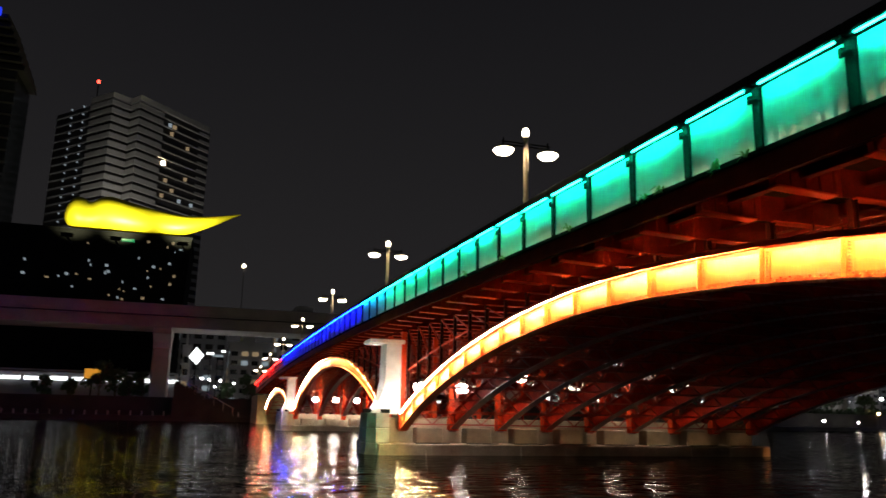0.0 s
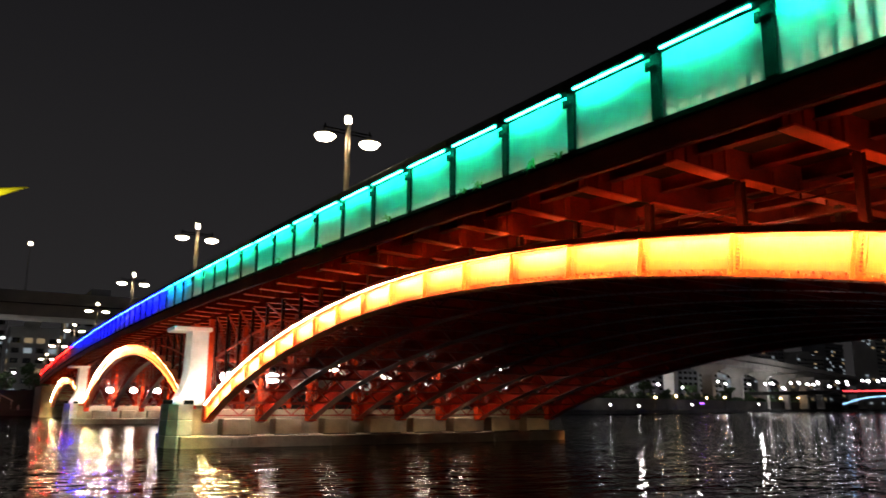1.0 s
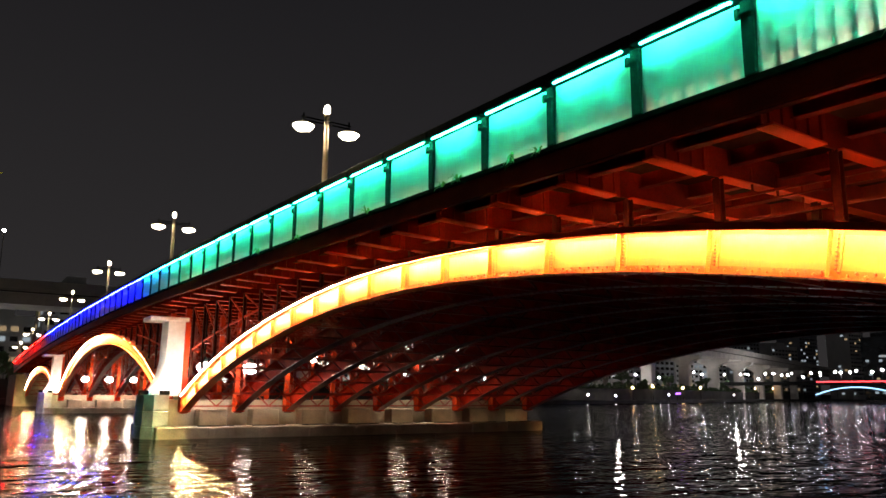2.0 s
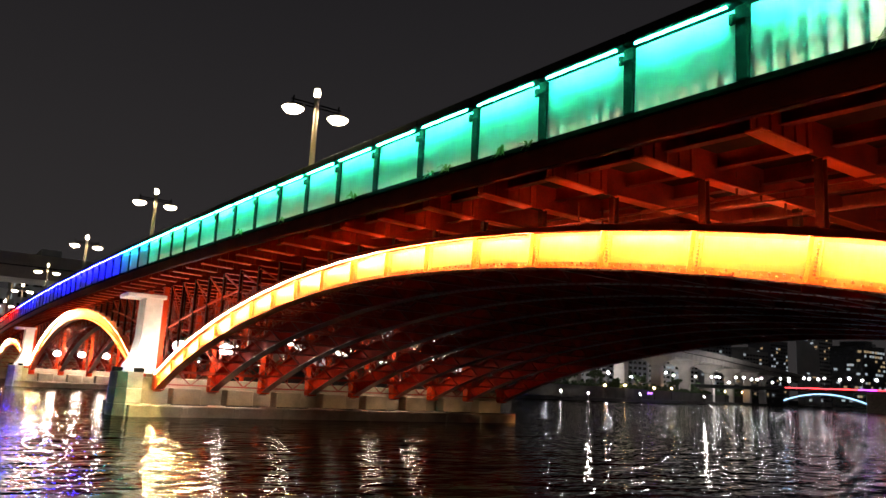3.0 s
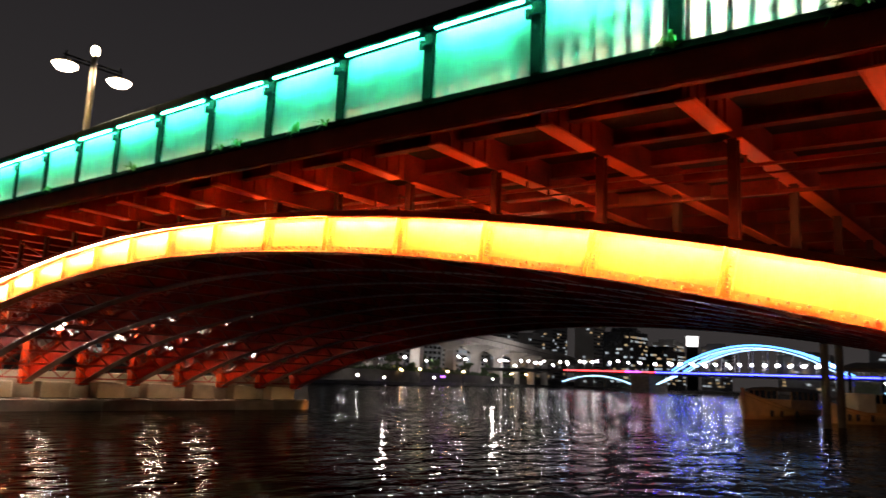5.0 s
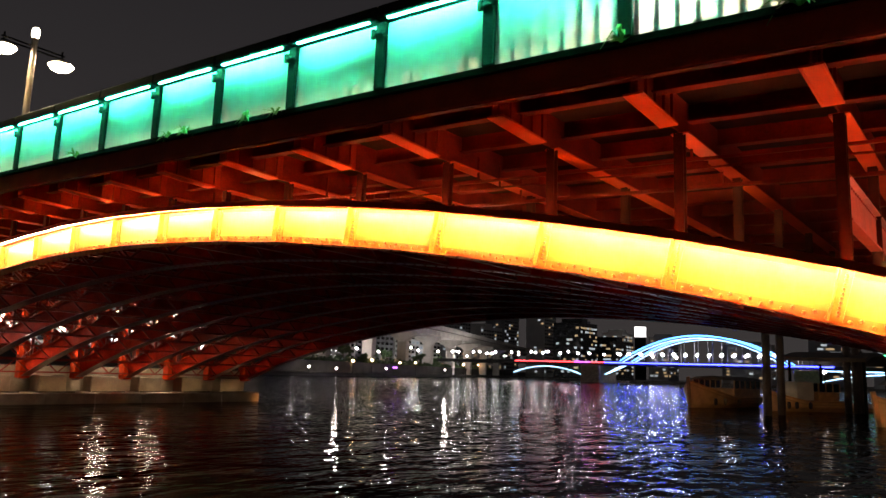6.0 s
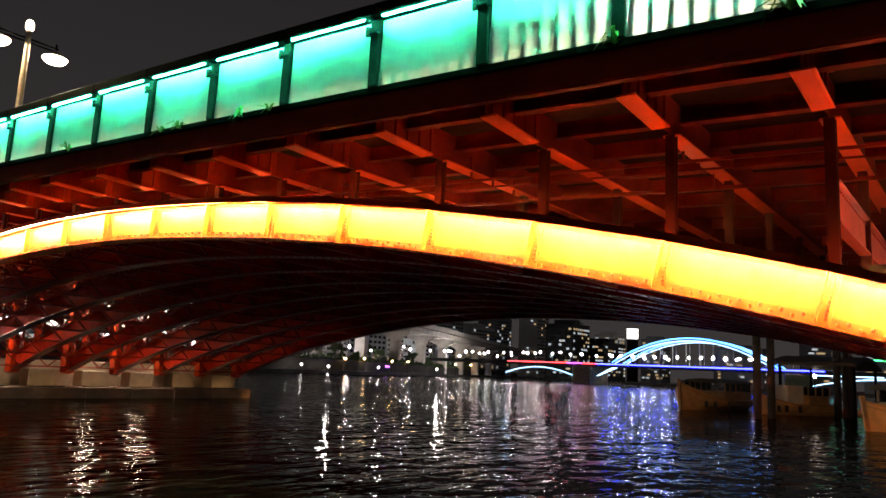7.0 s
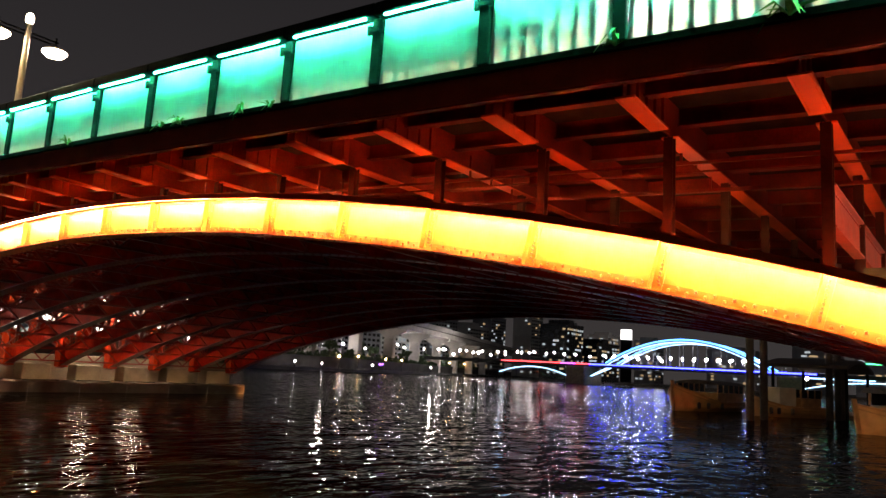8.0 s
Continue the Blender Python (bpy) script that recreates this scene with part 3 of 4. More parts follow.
# ------------------------------------------------------------------ street lamps
def street_lamp():
    s = thing("street_lamp", "twin-headed street lamp on a tall round pole, lit", "street lamp", "lamps along the bridge")
    part("pole", lathe(bmesh.new(), [(0.16, 0), (0.16, 0.35), (0.11, 0.5), (0.085, 1.2), (0.075, 3.7), (0.09, 3.72), (0.09, 3.8), (0.06, 3.85)], 14), LAMPPOLE, s)
    bm = bmesh.new()
    for z in (3.5, 3.6):
        beam(bm, (-0.85, 0, z), (0.85, 0, z), 0.035, 0.04)
    for x in (-0.78, 0.78):
        beam(bm, (x, 0, 3.42), (x, 0, 3.72), 0.04, 0.04)
    part("arm", bm, STEEL, s, "dark crossbar")
    part("top_light", lathe(bmesh.new(), [(0.07, 3.86), (0.1, 3.9), (0.1, 4.06), (0.06, 4.12)], 12), WARM, s, "small glowing lantern on the tip")
    for x in (-0.78, 0.78):
        head = part("head", lathe(bmesh.new(), [(0.05, 3.45), (0.14, 3.43), (0.32, 3.33), (0.34, 3.30)], 18, (x, 0)), LAMPPOLE, s)
        part("diffuser", lathe(bmesh.new(), [(0.08, 3.14), (0.24, 3.19), (0.33, 3.295)], 18, (x, 0)), WARM, head, "glowing bowl")
    return s


LAMP = street_lamp()
lamp_ys = [15.3, 34.9, 54.4, 74.0, 93.6, 113.2, 132.8]
for y in lamp_ys[1:]:
    copy_thing(LAMP, pose(0.32, y, deck_z(y) - 0.02))
LAMP.matrix_basis = pose(0.32, lamp_ys[0], deck_z(lamp_ys[0]) - 0.02)
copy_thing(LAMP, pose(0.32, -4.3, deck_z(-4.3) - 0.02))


# unseen lamps, added to whiten the nearest panels from behind
def backlight_bollard(y):
    b = thing("backlight_bollard", "short lamp added behind the railing to backlight the near panels", "bollard light", "bollard lights at the bridge head")
    part("post", lathe(bmesh.new(), [(0.09, 0), (0.07, 0.05), (0.06, 0.55)], 12), STEEL, b)
    part("globe", lathe(bmesh.new(), [(0.05, 0.55), (0.11, 0.6), (0.13, 0.68), (0.11, 0.77), (0.04, 0.82)], 14), BACKLIGHT, b, "glowing warm white globe")
    b.matrix_basis = pose(0.85, y, deck_z(y) - 0.06)


BACKLIGHT = glow("backlight_glow", (1.0, 0.96, 0.84), 260)
for y in (-6.2, -4.4, -2.6):
    backlight_bollard(y)
for y in (5, 24.6, 44.2, 63.8, 83.4):
    copy_thing(LAMP, pose(WIDE - 0.32, y, deck_z(y) - 0.02))


def floodlight(x, y, z, lens=None, group="floodlights at the piers"):
    f = thing("floodlight", "bright round floodlight fixed at the pier", "floodlight", group)
    part("housing", lathe(bmesh.new(), [(0.1, 0.0), (0.17, 0.06), (0.17, 0.2), (0.08, 0.3)], 12), STEEL, f)
    part("lens", lathe(bmesh.new(), [(0.1, -0.52), (0.28, -0.45), (0.38, -0.28), (0.37, -0.16), (0.26, -0.05), (0.14, -0.002)], 14), lens or FLOOD, f, "glaring white lens")
    part("bracket", cube(-0.03, 0.03, -0.03, 0.03, 0.3, 2.6), STEEL, f)
    f.matrix_basis = pose(x, y, z)
    return f


for x in (2.45, 4.95):
    floodlight(x, 35.0, 3.95)
BIGFLOOD = glow("far_pier_floodlight_glow", (1.0, 0.93, 0.82), 170)
FLOODLOW = glow("dimmer_floodlight_glow", (1.0, 0.86, 0.66), 60)
for x in (8.75, 14.9, 17.9):
    floodlight(x, 35.6, 4.7, FLOODLOW)
NEARFLOOD = glow("abutment_floodlight_glow", (1.0, 0.84, 0.62), 75)
for x in (3.4, 8.8, 14.9):
    floodlight(x, -7.6, 3.4, NEARFLOOD)
for x in (4.1, 6.6, 9.2):
    floodlight(x, 88.2, 4.0, BIGFLOOD)


DIMGLOW = glow("ledge_fill_glow", (1.0, 0.70, 0.36), 9)
COLGLOW = glow("column_fill_glow", (1.0, 0.93, 0.8), 400)


# unseen lamps, added to brighten the columns, lattice and ribs
def uplight(x, y, z, lens=None):
    u = thing("uplight", "small square uplight added to brighten the bridge structure, lit", "floodlight", "uplights on the pier walls")
    hs = cube(-0.2, 0.2, -0.14, 0.14, 0, 0.16, 0.02)
    box(hs, -0.23, 0.23, -0.17, -0.142, 0, 0.23)
    box(hs, -0.23, -0.202, -0.14, 0.16, 0, 0.23)
    part("housing", hs, STEEL, u)
    part("lens", cube(-0.17, 0.17, -0.11, 0.11, 0.161, 0.17), lens or UPGLOW, u, "glowing lens")
    u.matrix_basis = pose(x, y, z)


UPGLOW = glow("fill_uplight_glow", (1.0, 0.70, 0.38), 60)
for x0, x1 in zip(RIB_X[1:], RIB_X[2:]):
    uplight((x0 + x1) / 2, 37.3, 2.0)
for x0, x1 in list(zip(RIB_X, RIB_X[1:]))[:3]:
    uplight((x0 + x1) / 2, 40.0, 2.0)
    uplight((x0 + x1) / 2, 90.0, 2.0)
# strips added along the ledge to give the stone blocks an even wash
for x0, x1 in list(zip(RIB_X, RIB_X[1:])):
    st = thing("ledge_fill", "low strip added on the pier footing to wash the stone blocks", "light", "ledge lights of the pier")
    part("housing", cube(x0 + 0.5, x1 - 0.5, 35.46, 35.50, 0.62, 0.665), STEEL, st)
    part("lens", cube(x0 + 0.55, x1 - 0.55, 35.503, 35.515, 0.635, 0.66), DIMGLOW, st, "dim glowing strip")
# added on the ribs to light the floor beams' flanges
RIBUP = glow("rib_fill_glow", (1.0, 0.62, 0.30), 85)
for y in (-5.3, -1.1, 3.1, 7.3):
    uplight(RIB_X[1], y, rib_top(SPANS[0], y) - 0.06 if y < 0 else rib_top(SPANS[0], y) - 0.02, RIBUP)
uplight(RIB_X[0] + 0.1, -4.75, rib_top(SPANS[0], -4.75) - 0.04, RIBUP)
for y0, y1 in PIERS:
    uplight(-0.1, y0 + 0.4, 2.25, COLGLOW)
    uplight(0.75, y0 - 0.62, 2.25, COLGLOW)


# ------------------------------------------------------------------ expressway on the far bank
ROADLINE = [(-420, 162), (-60, 160), (60, 160), (150, 168), (230, 190), (300, 216), (400, 257), (520, 306), (650, 360), (900, 464)]


def on_line(line, s):
    """Place and heading at s metres along a line in plan."""
    for (x0, y0), (x1, y1) in zip(line, line[1:]):
        d = math.hypot(x1 - x0, y1 - y0)
        if s <= d:
            return x0 + (x1 - x0) * s / d, y0 + (y1 - y0) * s / d, math.atan2(y1 - y0, x1 - x0)
        s -= d
    return x1, y1, math.atan2(y1 - y0, x1 - x0)


express = thing("expressway_viaduct", "long grey concrete expressway viaduct on thick piers", "viaduct", kind="structure")
part("girder", along(ROADLINE, 2.2, 19.0, 21.2, 12), CONCRETE, express)
part("deck", along(ROADLINE, 0.4, 21.2, 22.2, 15.6), CONCRETE, express)
part("parapet", along(ROADLINE, 0, 21.9, 23.6, 0.4), CONCRETE, express)
part("parapet", along(ROADLINE, 16, 21.9, 23.6, 0.4), CONCRETE, express)
part("joint_strip", along(ROADLINE, -0.06, 21.1, 21.3, 0.4), ROOFING, express, "dark joint line below the parapet")


def viaduct_pier():
    p = thing("viaduct_pier", "thick concrete viaduct pier with a wide head", "viaduct pier", "piers of the expressway")
    part("shaft", cube(-1.8, 1.8, -2.2, 2.2, 0, 14.0, 0.3), CONCRETE, p)
    part("head", loft(bmesh.new(), [[(-1.8, -w, z), (1.8, -w, z), (1.8, w, z), (-1.8, w, z)] for z, w in ((14.004, 2.4), (15.2, 3.2), (16.6, 6.6), (17.6, 6.9), (18.0, 6.9))]), CONCRETE, p)
    return p


vp = viaduct_pier()
vx = [(-58, 168.2), (-18.2, 168.2), (21.5, 168.2), (62, 168.2), (104, 170), (142, 175), (178, 184.6), (212, 194), (246, 205), (282, 219), (320, 233.5), (360, 250), (402, 267), (446, 285)]
for i, (x, y) in enumerate(vx):
    a = math.degrees(math.atan2(vx[min(i + 1, len(vx) - 1)][1] - vx[max(0, i - 1)][1], vx[min(i + 1, len(vx) - 1)][0] - vx[max(0, i - 1)][0]))
    m = pose(x, y, 1.0, 0, 0, a)
    if i:
        copy_thing(vp, m)
    else:
        vp.matrix_basis = m


def pole_lamp(h, glowmat, r=0.28, label="slim riverside lamp on a dark pole, lit"):
    s = thing("bank_lamp", label, "street lamp", "lamps on the far bank")
    part("pole", lathe(bmesh.new(), [(0.14, 0), (0.07, 0.5), (0.06, h)], 8), STEEL, s)
    part("globe", lathe(bmesh.new(), [(r * 0.4, h), (r * 0.9, h + r * 0.5), (r, h + r), (r * 0.9, h + 1.5 * r), (r * 0.4, h + 2 * r)], 10), glowmat, s, "glowing globe")
    return s


LAMPS = {}
GREENISH = glow("bank_lamp_green", (0.2, 1.0, 0.45), 50)
VIOLET = glow("bank_lamp_violet", (0.35, 0.08, 1.0), 8)
for key, h, mt, r in (("g", 3.6, GREENISH, 0.25), ("v", 2.0, VIOLET, 0.3), ("s", 5.0, SMALLWHITE, 0.22), ("b", 8.6, SMALLWHITE, 0.42), ("c", 5.6, SMALLWHITE, 0.36)):
    LAMPS[key] = (h, mt, r, [])


def bank_lamp(key, x, y, z):
    h, mt, r, made = LAMPS[key]
    if not made:
        made.append(pole_lamp(h, mt, r))
        made[0].matrix_basis = pose(x, y, z)
    else:
        copy_thing(made[0], pose(x, y, z))


shore_at = lambda s, off: (lambda q: (q[0] - math.sin(q[2]) * off, q[1] + math.cos(q[2]) * off))(on_line(SHORE, s))
rnd = random.Random(7)
# along the riverside walk, downstream of the bridge
STREETLAMP = glow("street_globe_white", (0.93, 0.97, 1.0), 200)
WALKLAMP = glow("walk_globe_white", (1.0, 0.94, 0.82), 90)
PLANTLAMP = glow("planter_lamp_warm", (1.0, 0.62, 0.26), 45)
for glowmat, base, r, line in (
        (WALKLAMP, 1.0, 0.24, ((150.6, 161.9, 2.6), (164.5, 164.3, 2.3), (202.7, 176.6, 2.8), (285.0, 210.9, 3.2))),
        (PLANTLAMP, 1.0, 0.34, ((179.0, 170.9, 5.0), (197.4, 178.9, 5.6), (228.3, 191.7, 5.4), (249.6, 200.6, 5.8), (348.0, 244.3, 6.6), (396.6, 266.8, 7.2))),
        (STREETLAMP, 3.6, 0.40, ((143.6, 174.9, 8.0), (159.0, 177.6, 8.8), (203.1, 192.0, 10.0), (226.2, 201.6, 9.5), (269.9, 219.8, 13.0), (280.8, 224.3, 12.2), (298.8, 231.9, 13.8), (345.1, 253.7, 11.0),
                                 (359.4, 260.4, 13.4), (370.0, 265.3, 15.0), (325.0, 226.0, 11.0), (326.0, 214.0, 12.6)))):
    for x, y, z in line:
        pole_lamp(z - base - r, glowmat, r).matrix_basis = pose(x, y, base)
for key, x, y in (("v", 216.0, 184.2), ("v", 219.0, 185.6), ("g", 322.0, 236.5)):
    bank_lamp(key, x, y, 1.0 if key == "v" else 3.6)
# on the street behind the walk, seen under the bridge
for i in range(30):
    bank_lamp("bcb"[i % 3], 31 + i * 3.4 + rnd.uniform(-1.2, 1.2), rnd.uniform(172, 181), 3.6)
# upstream of the bridge
for key, x, y, z in (("s", -9.5, 166, 3.6), ("s", -8.0, 172, 3.6), ("s", -5.5, 175, 3.6), ("s", 0.8, 178, 3.6), ("s", 3.0, 162, 3.6),
                     ("s", -2.0, 190, 3.6), ("s", -6.5, 181, 2.4)):
    bank_lamp(key, x, y, z)
ex = pole_lamp(9.0, SMALLWARM, 0.35, "tall lamp standing on the expressway parapet")
ex.matrix_basis = pose(-2.8, 160.2, 23.5)


# ------------------------------------------------------------------ buildings of the far bank
def tower_block(x0, x1, y0, y1, z1, floors, bays, lit, mat, label, seed, glows=(WINDOW, WINDOWCOOL), side=True):
    """A block with storey bands and recessed windows towards the river; some are lit."""
    b = thing("building", label, "building", "buildings of the far bank")
    part("wall", cube(x0, x1, y0, y1, 1.0, z1), mat, b)
    part("roof_kerb", cube(x0 - 0.2, x1 + 0.2, y0 - 0.2, y1 + 0.2, z1, z1 + 0.8), mat, b)
    part("plant_room", cube(x0 + (x1 - x0) * 0.3, x0 + (x1 - x0) * 0.6, y0 + 2, y1 - 2, z1 + 0.8, z1 + 3.6), mat, b)
    r = random.Random(seed)
    fh, bw = (z1 - 5) / floors, (x1 - x0) / bays
    pane = {m.name: mesh("window", cube(-bw * 0.32, bw * 0.32, -0.12, 0.12, 0, fh * 0.5), m) for m in (BLACKGLASS, *glows)}
    dark = bmesh.new()
    for f in range(floors):
        z = 4.4 + f * fh
        part("storey_band", cube(x0 - 0.25, x1 + 0.25, y0 - 0.3, y0 - 0.002, z - fh * 0.18, z - fh * 0.05), mat, b)
        for i in range(bays):
            x = x0 + (i + 0.5) * bw
            if r.random() < lit:
                place("window", pane[r.choice(glows).name], b, pose(x, y0, z))
            else:
                box(dark, x - bw * 0.32, x + bw * 0.32, y0 - 0.12, y0 + 0.1, z, z + fh * 0.5)
            if side and r.random() < lit:
                place("window", pane[r.choice(glows).name], b, pose(x0, y0 + (y1 - y0) * r.uniform(0.1, 0.9), z, 0, 0, 90))
    part("glazing", dark, BLACKGLASS, b, "unlit dark windows", kind="stuff")
    return b


BLACKSTONE = material("black_honed_stone", (0.008, 0.008, 0.009), 0.75, vary=0.3, scale=0.2, bump=0.0, shine=0.1)
# the black hall that carries the golden sculpture
hall = thing("black_hall", "black polished hall with a flat roof under the golden sculpture", "building")
hb = bmesh.new()
loft(hb, [[(x0, 224 - g, z), (x1, 224 - g, z), (x1, 262, z), (x0, 262, z)] for z, x0, x1, g in ((1, -74, -19.5, -3), (30, -78, -16.8, -1), (51.4, -80, -15.9, 0))])
part("wall", hb, BLACKSTONE, hall)
part("roof_edge", cube(-80.3, -15.6, 223.7, 262, 51.4, 51.9), BLACKSTONE, hall)
r = random.Random(3)
for i in range(46):
    x, z = -47 + 29 * r.random() ** 0.7, 31 + 18.5 * r.random()
    if r.random() < 0.4:
        x = -76 + 56 * r.random()
        z = 30 + 12 * r.random()
    mt = r.choice((WINDOW, WINDOWCOOL, WINDOWCOOL))
    w = r.choice((0.12, 0.18, 0.35))
    part("window", cube(x - w, x + w, 223.2, 224.6 + (51.4 - z) / 20, z, z + r.choice((0.35, 0.6))), mt, hall)
part("sign", cube(-35.2, -31.6, 223.0, 224.6, 49.2, 49.8), glow("hall_sign_green", (0.05, 0.9, 0.3), 0.5), hall, "small green lit sign")


def flame():
    """Golden sculpture: a rounded bulb that narrows, bends and ends in a raised tip."""
    prof = [(-51.6, 56.6, 0.2), (-51.2, 56.7, 2.2), (-50.2, 57.3, 4.0), (-48.4, 57.6, 5.1), (-46.4, 57.2, 4.8), (-44.9, 56.7, 4.2), (-43.6, 57.0, 4.6), (-41.8, 57.8, 5.3), (-39.5, 58.1, 5.4), (-36.0, 57.5, 5.0),
            (-32.0, 57.0, 4.6), (-28.0, 56.6, 4.2), (-24.0, 56.3, 3.8), (-20.0, 56.3, 3.2), (-16.0, 56.9, 2.6), (-12.0, 58.0, 1.9), (-8.0, 59.4, 1.1), (-4.5, 60.8, 0.5), (-2.1, 61.5, 0.08)]
    rings = []
    for x, z, rad in prof:
        rings.append([(x, 229 + rad * 0.9 * math.cos(a), z + rad * math.sin(a)) for a in [2 * math.pi * i / 24 for i in range(24)]])
    return loft(bmesh.new(), rings, smooth=True)


fl = thing("golden_flame_sculpture", "huge golden flame shaped sculpture lying on the hall roof, floodlit", "sculpture")
fo = part("body", flame(), GOLD, fl)
sub = fo.modifiers.new("smooth", "SUBSURF")
sub.levels = sub.render_levels = 1
for x in (-40, -30):
    part("support", cube(x - 0.6, x + 0.6, 228.4, 229.6, 51.9, 54), STEEL, fl)
for x, e in ((-47.8, 20000), (-35.5, 40000), (-18.0, 48000)):
    lamp_data = bpy.data.lights.new("sculpture_floodlight", "SPOT")
    lamp_data.energy, lamp_data.color, lamp_data.spot_size, lamp_data.spot_blend, lamp_data.shadow_soft_size = e, (1.0, 0.97, 0.5), radians(92), 1.0, 0.4
    lo = new("sculpture_floodlight", lamp_data)
    lo.matrix_basis = look((x, 215.5, 48.9), (x + 0.3, 229, 60.0))
    hsg = solid("roof_floodlight", cube(-1.5, 1.5, -0.4, 0.4, -0.6, 0.5, 0.1), STEEL, "long floodlight housing on a roof edge bracket", "floodlight", "floodlights of the sculpture", m=pose(x, 214.9, 48.0))
    part("bracket", cube(-0.2, 0.2, 0.4, 8.8, -0.6, -0.4), STEEL, hsg)

# apartment tower with a folded front
apt = thing("apartment_tower", "tall apartment tower with pale balcony bands and few lit windows", "building")
plan = [(-77, 328), (-52.5, 301), (-46.2, 306), (-42.2, 300.5), (-15.5, 329)]
core = bmesh.new()
loft(core, [[(x, y, z) for x, y in plan + [(-46, 352)]] for z in (1, 122)])
# near-black wall colour paints in the shade of the balcony recesses
part("wall", core, ROOFING, apt)
FL = 35
cut = lambda p, q, t: (p[0] + (q[0] - p[0]) * t, p[1] + (q[1] - p[1]) * t)


def band(line, out, z0, z1):
    rings = []
    for i, (x, y) in enumerate(line):
        d = Vector((0.0, -1.0))
        rings.append([(x, y + 0.4, z0), (x + d.x * out, y + d.y * out, z0), (x + d.x * out, y + d.y * out, z1), (x, y + 0.4, z1)])
    return loft(bmesh.new(), rings)


front = [cut(plan[0], plan[1], 0.62), plan[1], plan[2], plan[3], cut(plan[3], plan[4], 0.32)]
tail = [cut(plan[3], plan[4], 0.84), plan[4]]
leftw = [plan[0], cut(plan[0], plan[1], 0.62)]
r = random.Random(11)
for f in range(FL):
    z = 4 + f * 3.4
    part("balcony", band(front, 1.4, z, z + 1.9), PALEFACADE, apt, "pale balcony parapet")
    part("balcony", band(tail, 1.2, z, z + 1.3), PALEFACADE, apt)
    part("balcony_slab", band([front[-1], tail[0]], 0.9, z, z + 0.45), PALEFACADE, apt)
    part("balcony_slab", band(leftw, 1.1, z, z + 0.45), FACADE, apt)
    for j in range(3):
        if r.random() < 0.2 and f > 8:
            x, y = cut(front[-1], tail[0], r.uniform(0.05, 0.95))
            part("window", cube(x - 0.7, x + 0.7, y - 1.0, y + 0.2, z + 0.8, z + 2.3), r.choice((WINDOW, WINDOWCOOL, SMALLWARM if r.random() < 0.15 else WINDOW)), apt)
    for t in (0.45, 0.8):
        x, y = cut(leftw[0], leftw[1], t)
        part("landing_light", cube(x - 0.25, x + 0.25, y - 1.3, y, z + 2.4, z + 2.8), WINDOWCOOL, apt)
part("parapet", band(front + tail, 1.5, 122.4, 124.6), PALEFACADE, apt)
part("plant_room", cube(-62, -40, 322, 340, 122, 128), FACADE, apt)
part("mast", cube(-62.2, -61.8, 322, 322.4, 128, 138), STEEL, apt)
part("beacon", cube(-62.5, -61.5, 321.7, 322.7, 136.5, 137.7), glow("red_beacon", (1, 0.05, 0.03), 9), apt, "red warning light")

# spot added in place of the city light on the tower's balconies
tower_light = bpy.data.lights.new("tower_fill_light", "SPOT")
tower_light.energy, tower_light.color, tower_light.spot_size, tower_light.spot_blend, tower_light.shadow_soft_size = 60000, (1.0, 0.95, 0.85), radians(74), 0.6, 2.0
new("tower_fill_light", tower_light).matrix_basis = look((-44, 268, 40), (-46, 304, 92))

# office tower at the edge
off = thing("office_tower", "dark glass office tower with a stepped crown and blue light", "building")
part("wall", cube(-118, -77.5, 262, 282, 1, 112), BLACKGLASS, off)
for i in range(26):
    part("storey_band", cube(-118.3, -77.2, 261.6, 262, 6 + i * 4.1, 6.7 + i * 4.1), ROOFING, off)
for i in range(7):
    part("crown_fin", loft(bmesh.new(), [[(-118 + i, 262 + k, z), (-75.5 - i * 1.2, 262 + k, z), (-75.5 - i * 1.2, 282 - k, z), (-118 + i, 282 - k, z)] for z, k in ((112.5 + i * 3, -0.8), (114.6 + i * 3, 0.6))]), ROOFING, off)
part("crown_light", cube(-87.5, -84.8, 260.5, 262, 131, 134), glow("crown_glow", (0.02, 0.05, 1.0), 1.2), off, "blue crown light")
r = random.Random(5)
for i in range(26):
    x, f = -98 + 19 * r.random(), r.randrange(9, 26)
    part("window", cube(x - 1.0, x + 1.0, 261.5, 262.4, 7.4 + f * 4.1, 8.6 + f * 4.1), r.choice((WINDOW, WINDOWCOOL)), off)

# low lit shop front, kiosk and signs under the viaduct
shop = thing("lit_shop_front", "long low glazed shop front, brightly lit white inside", "building")
part("wall", cube(-62, -15, 176, 186, 1, 10.2), FACADE, shop)
SHOPGLOW = glow("shop_light", (0.95, 1.0, 1.0), 3.2)
x = -60.0
r = random.Random(9)
while x < -17:
    w = r.uniform(1.6, 5.0)
    part("window", cube(x, x + w, 175.6, 176.2, 7.9, 8.7 + r.uniform(-0.15, 0.1)), SHOPGLOW, shop)
    x += w + r.uniform(0.3, 1.2)
part("awning", cube(-62, -15, 174.6, 175.9, 9.5, 9.8), ROOFING, shop)
kiosk = solid("orange_board", cube(-33.5, -30.4, 172, 172.4, 8.2, 10.4, 0.05), glow("orange_board_light", (1.0, 0.42, 0.04), 0.7), "orange lit board by the trees", "sign", m=None)
part("post", cube(-32.1, -31.8, 172.1, 172.3, 3.6, 8.2), STEEL, kiosk)
dia = thing("diamond_sign", "white lit diamond shaped sign on a post", "sign")
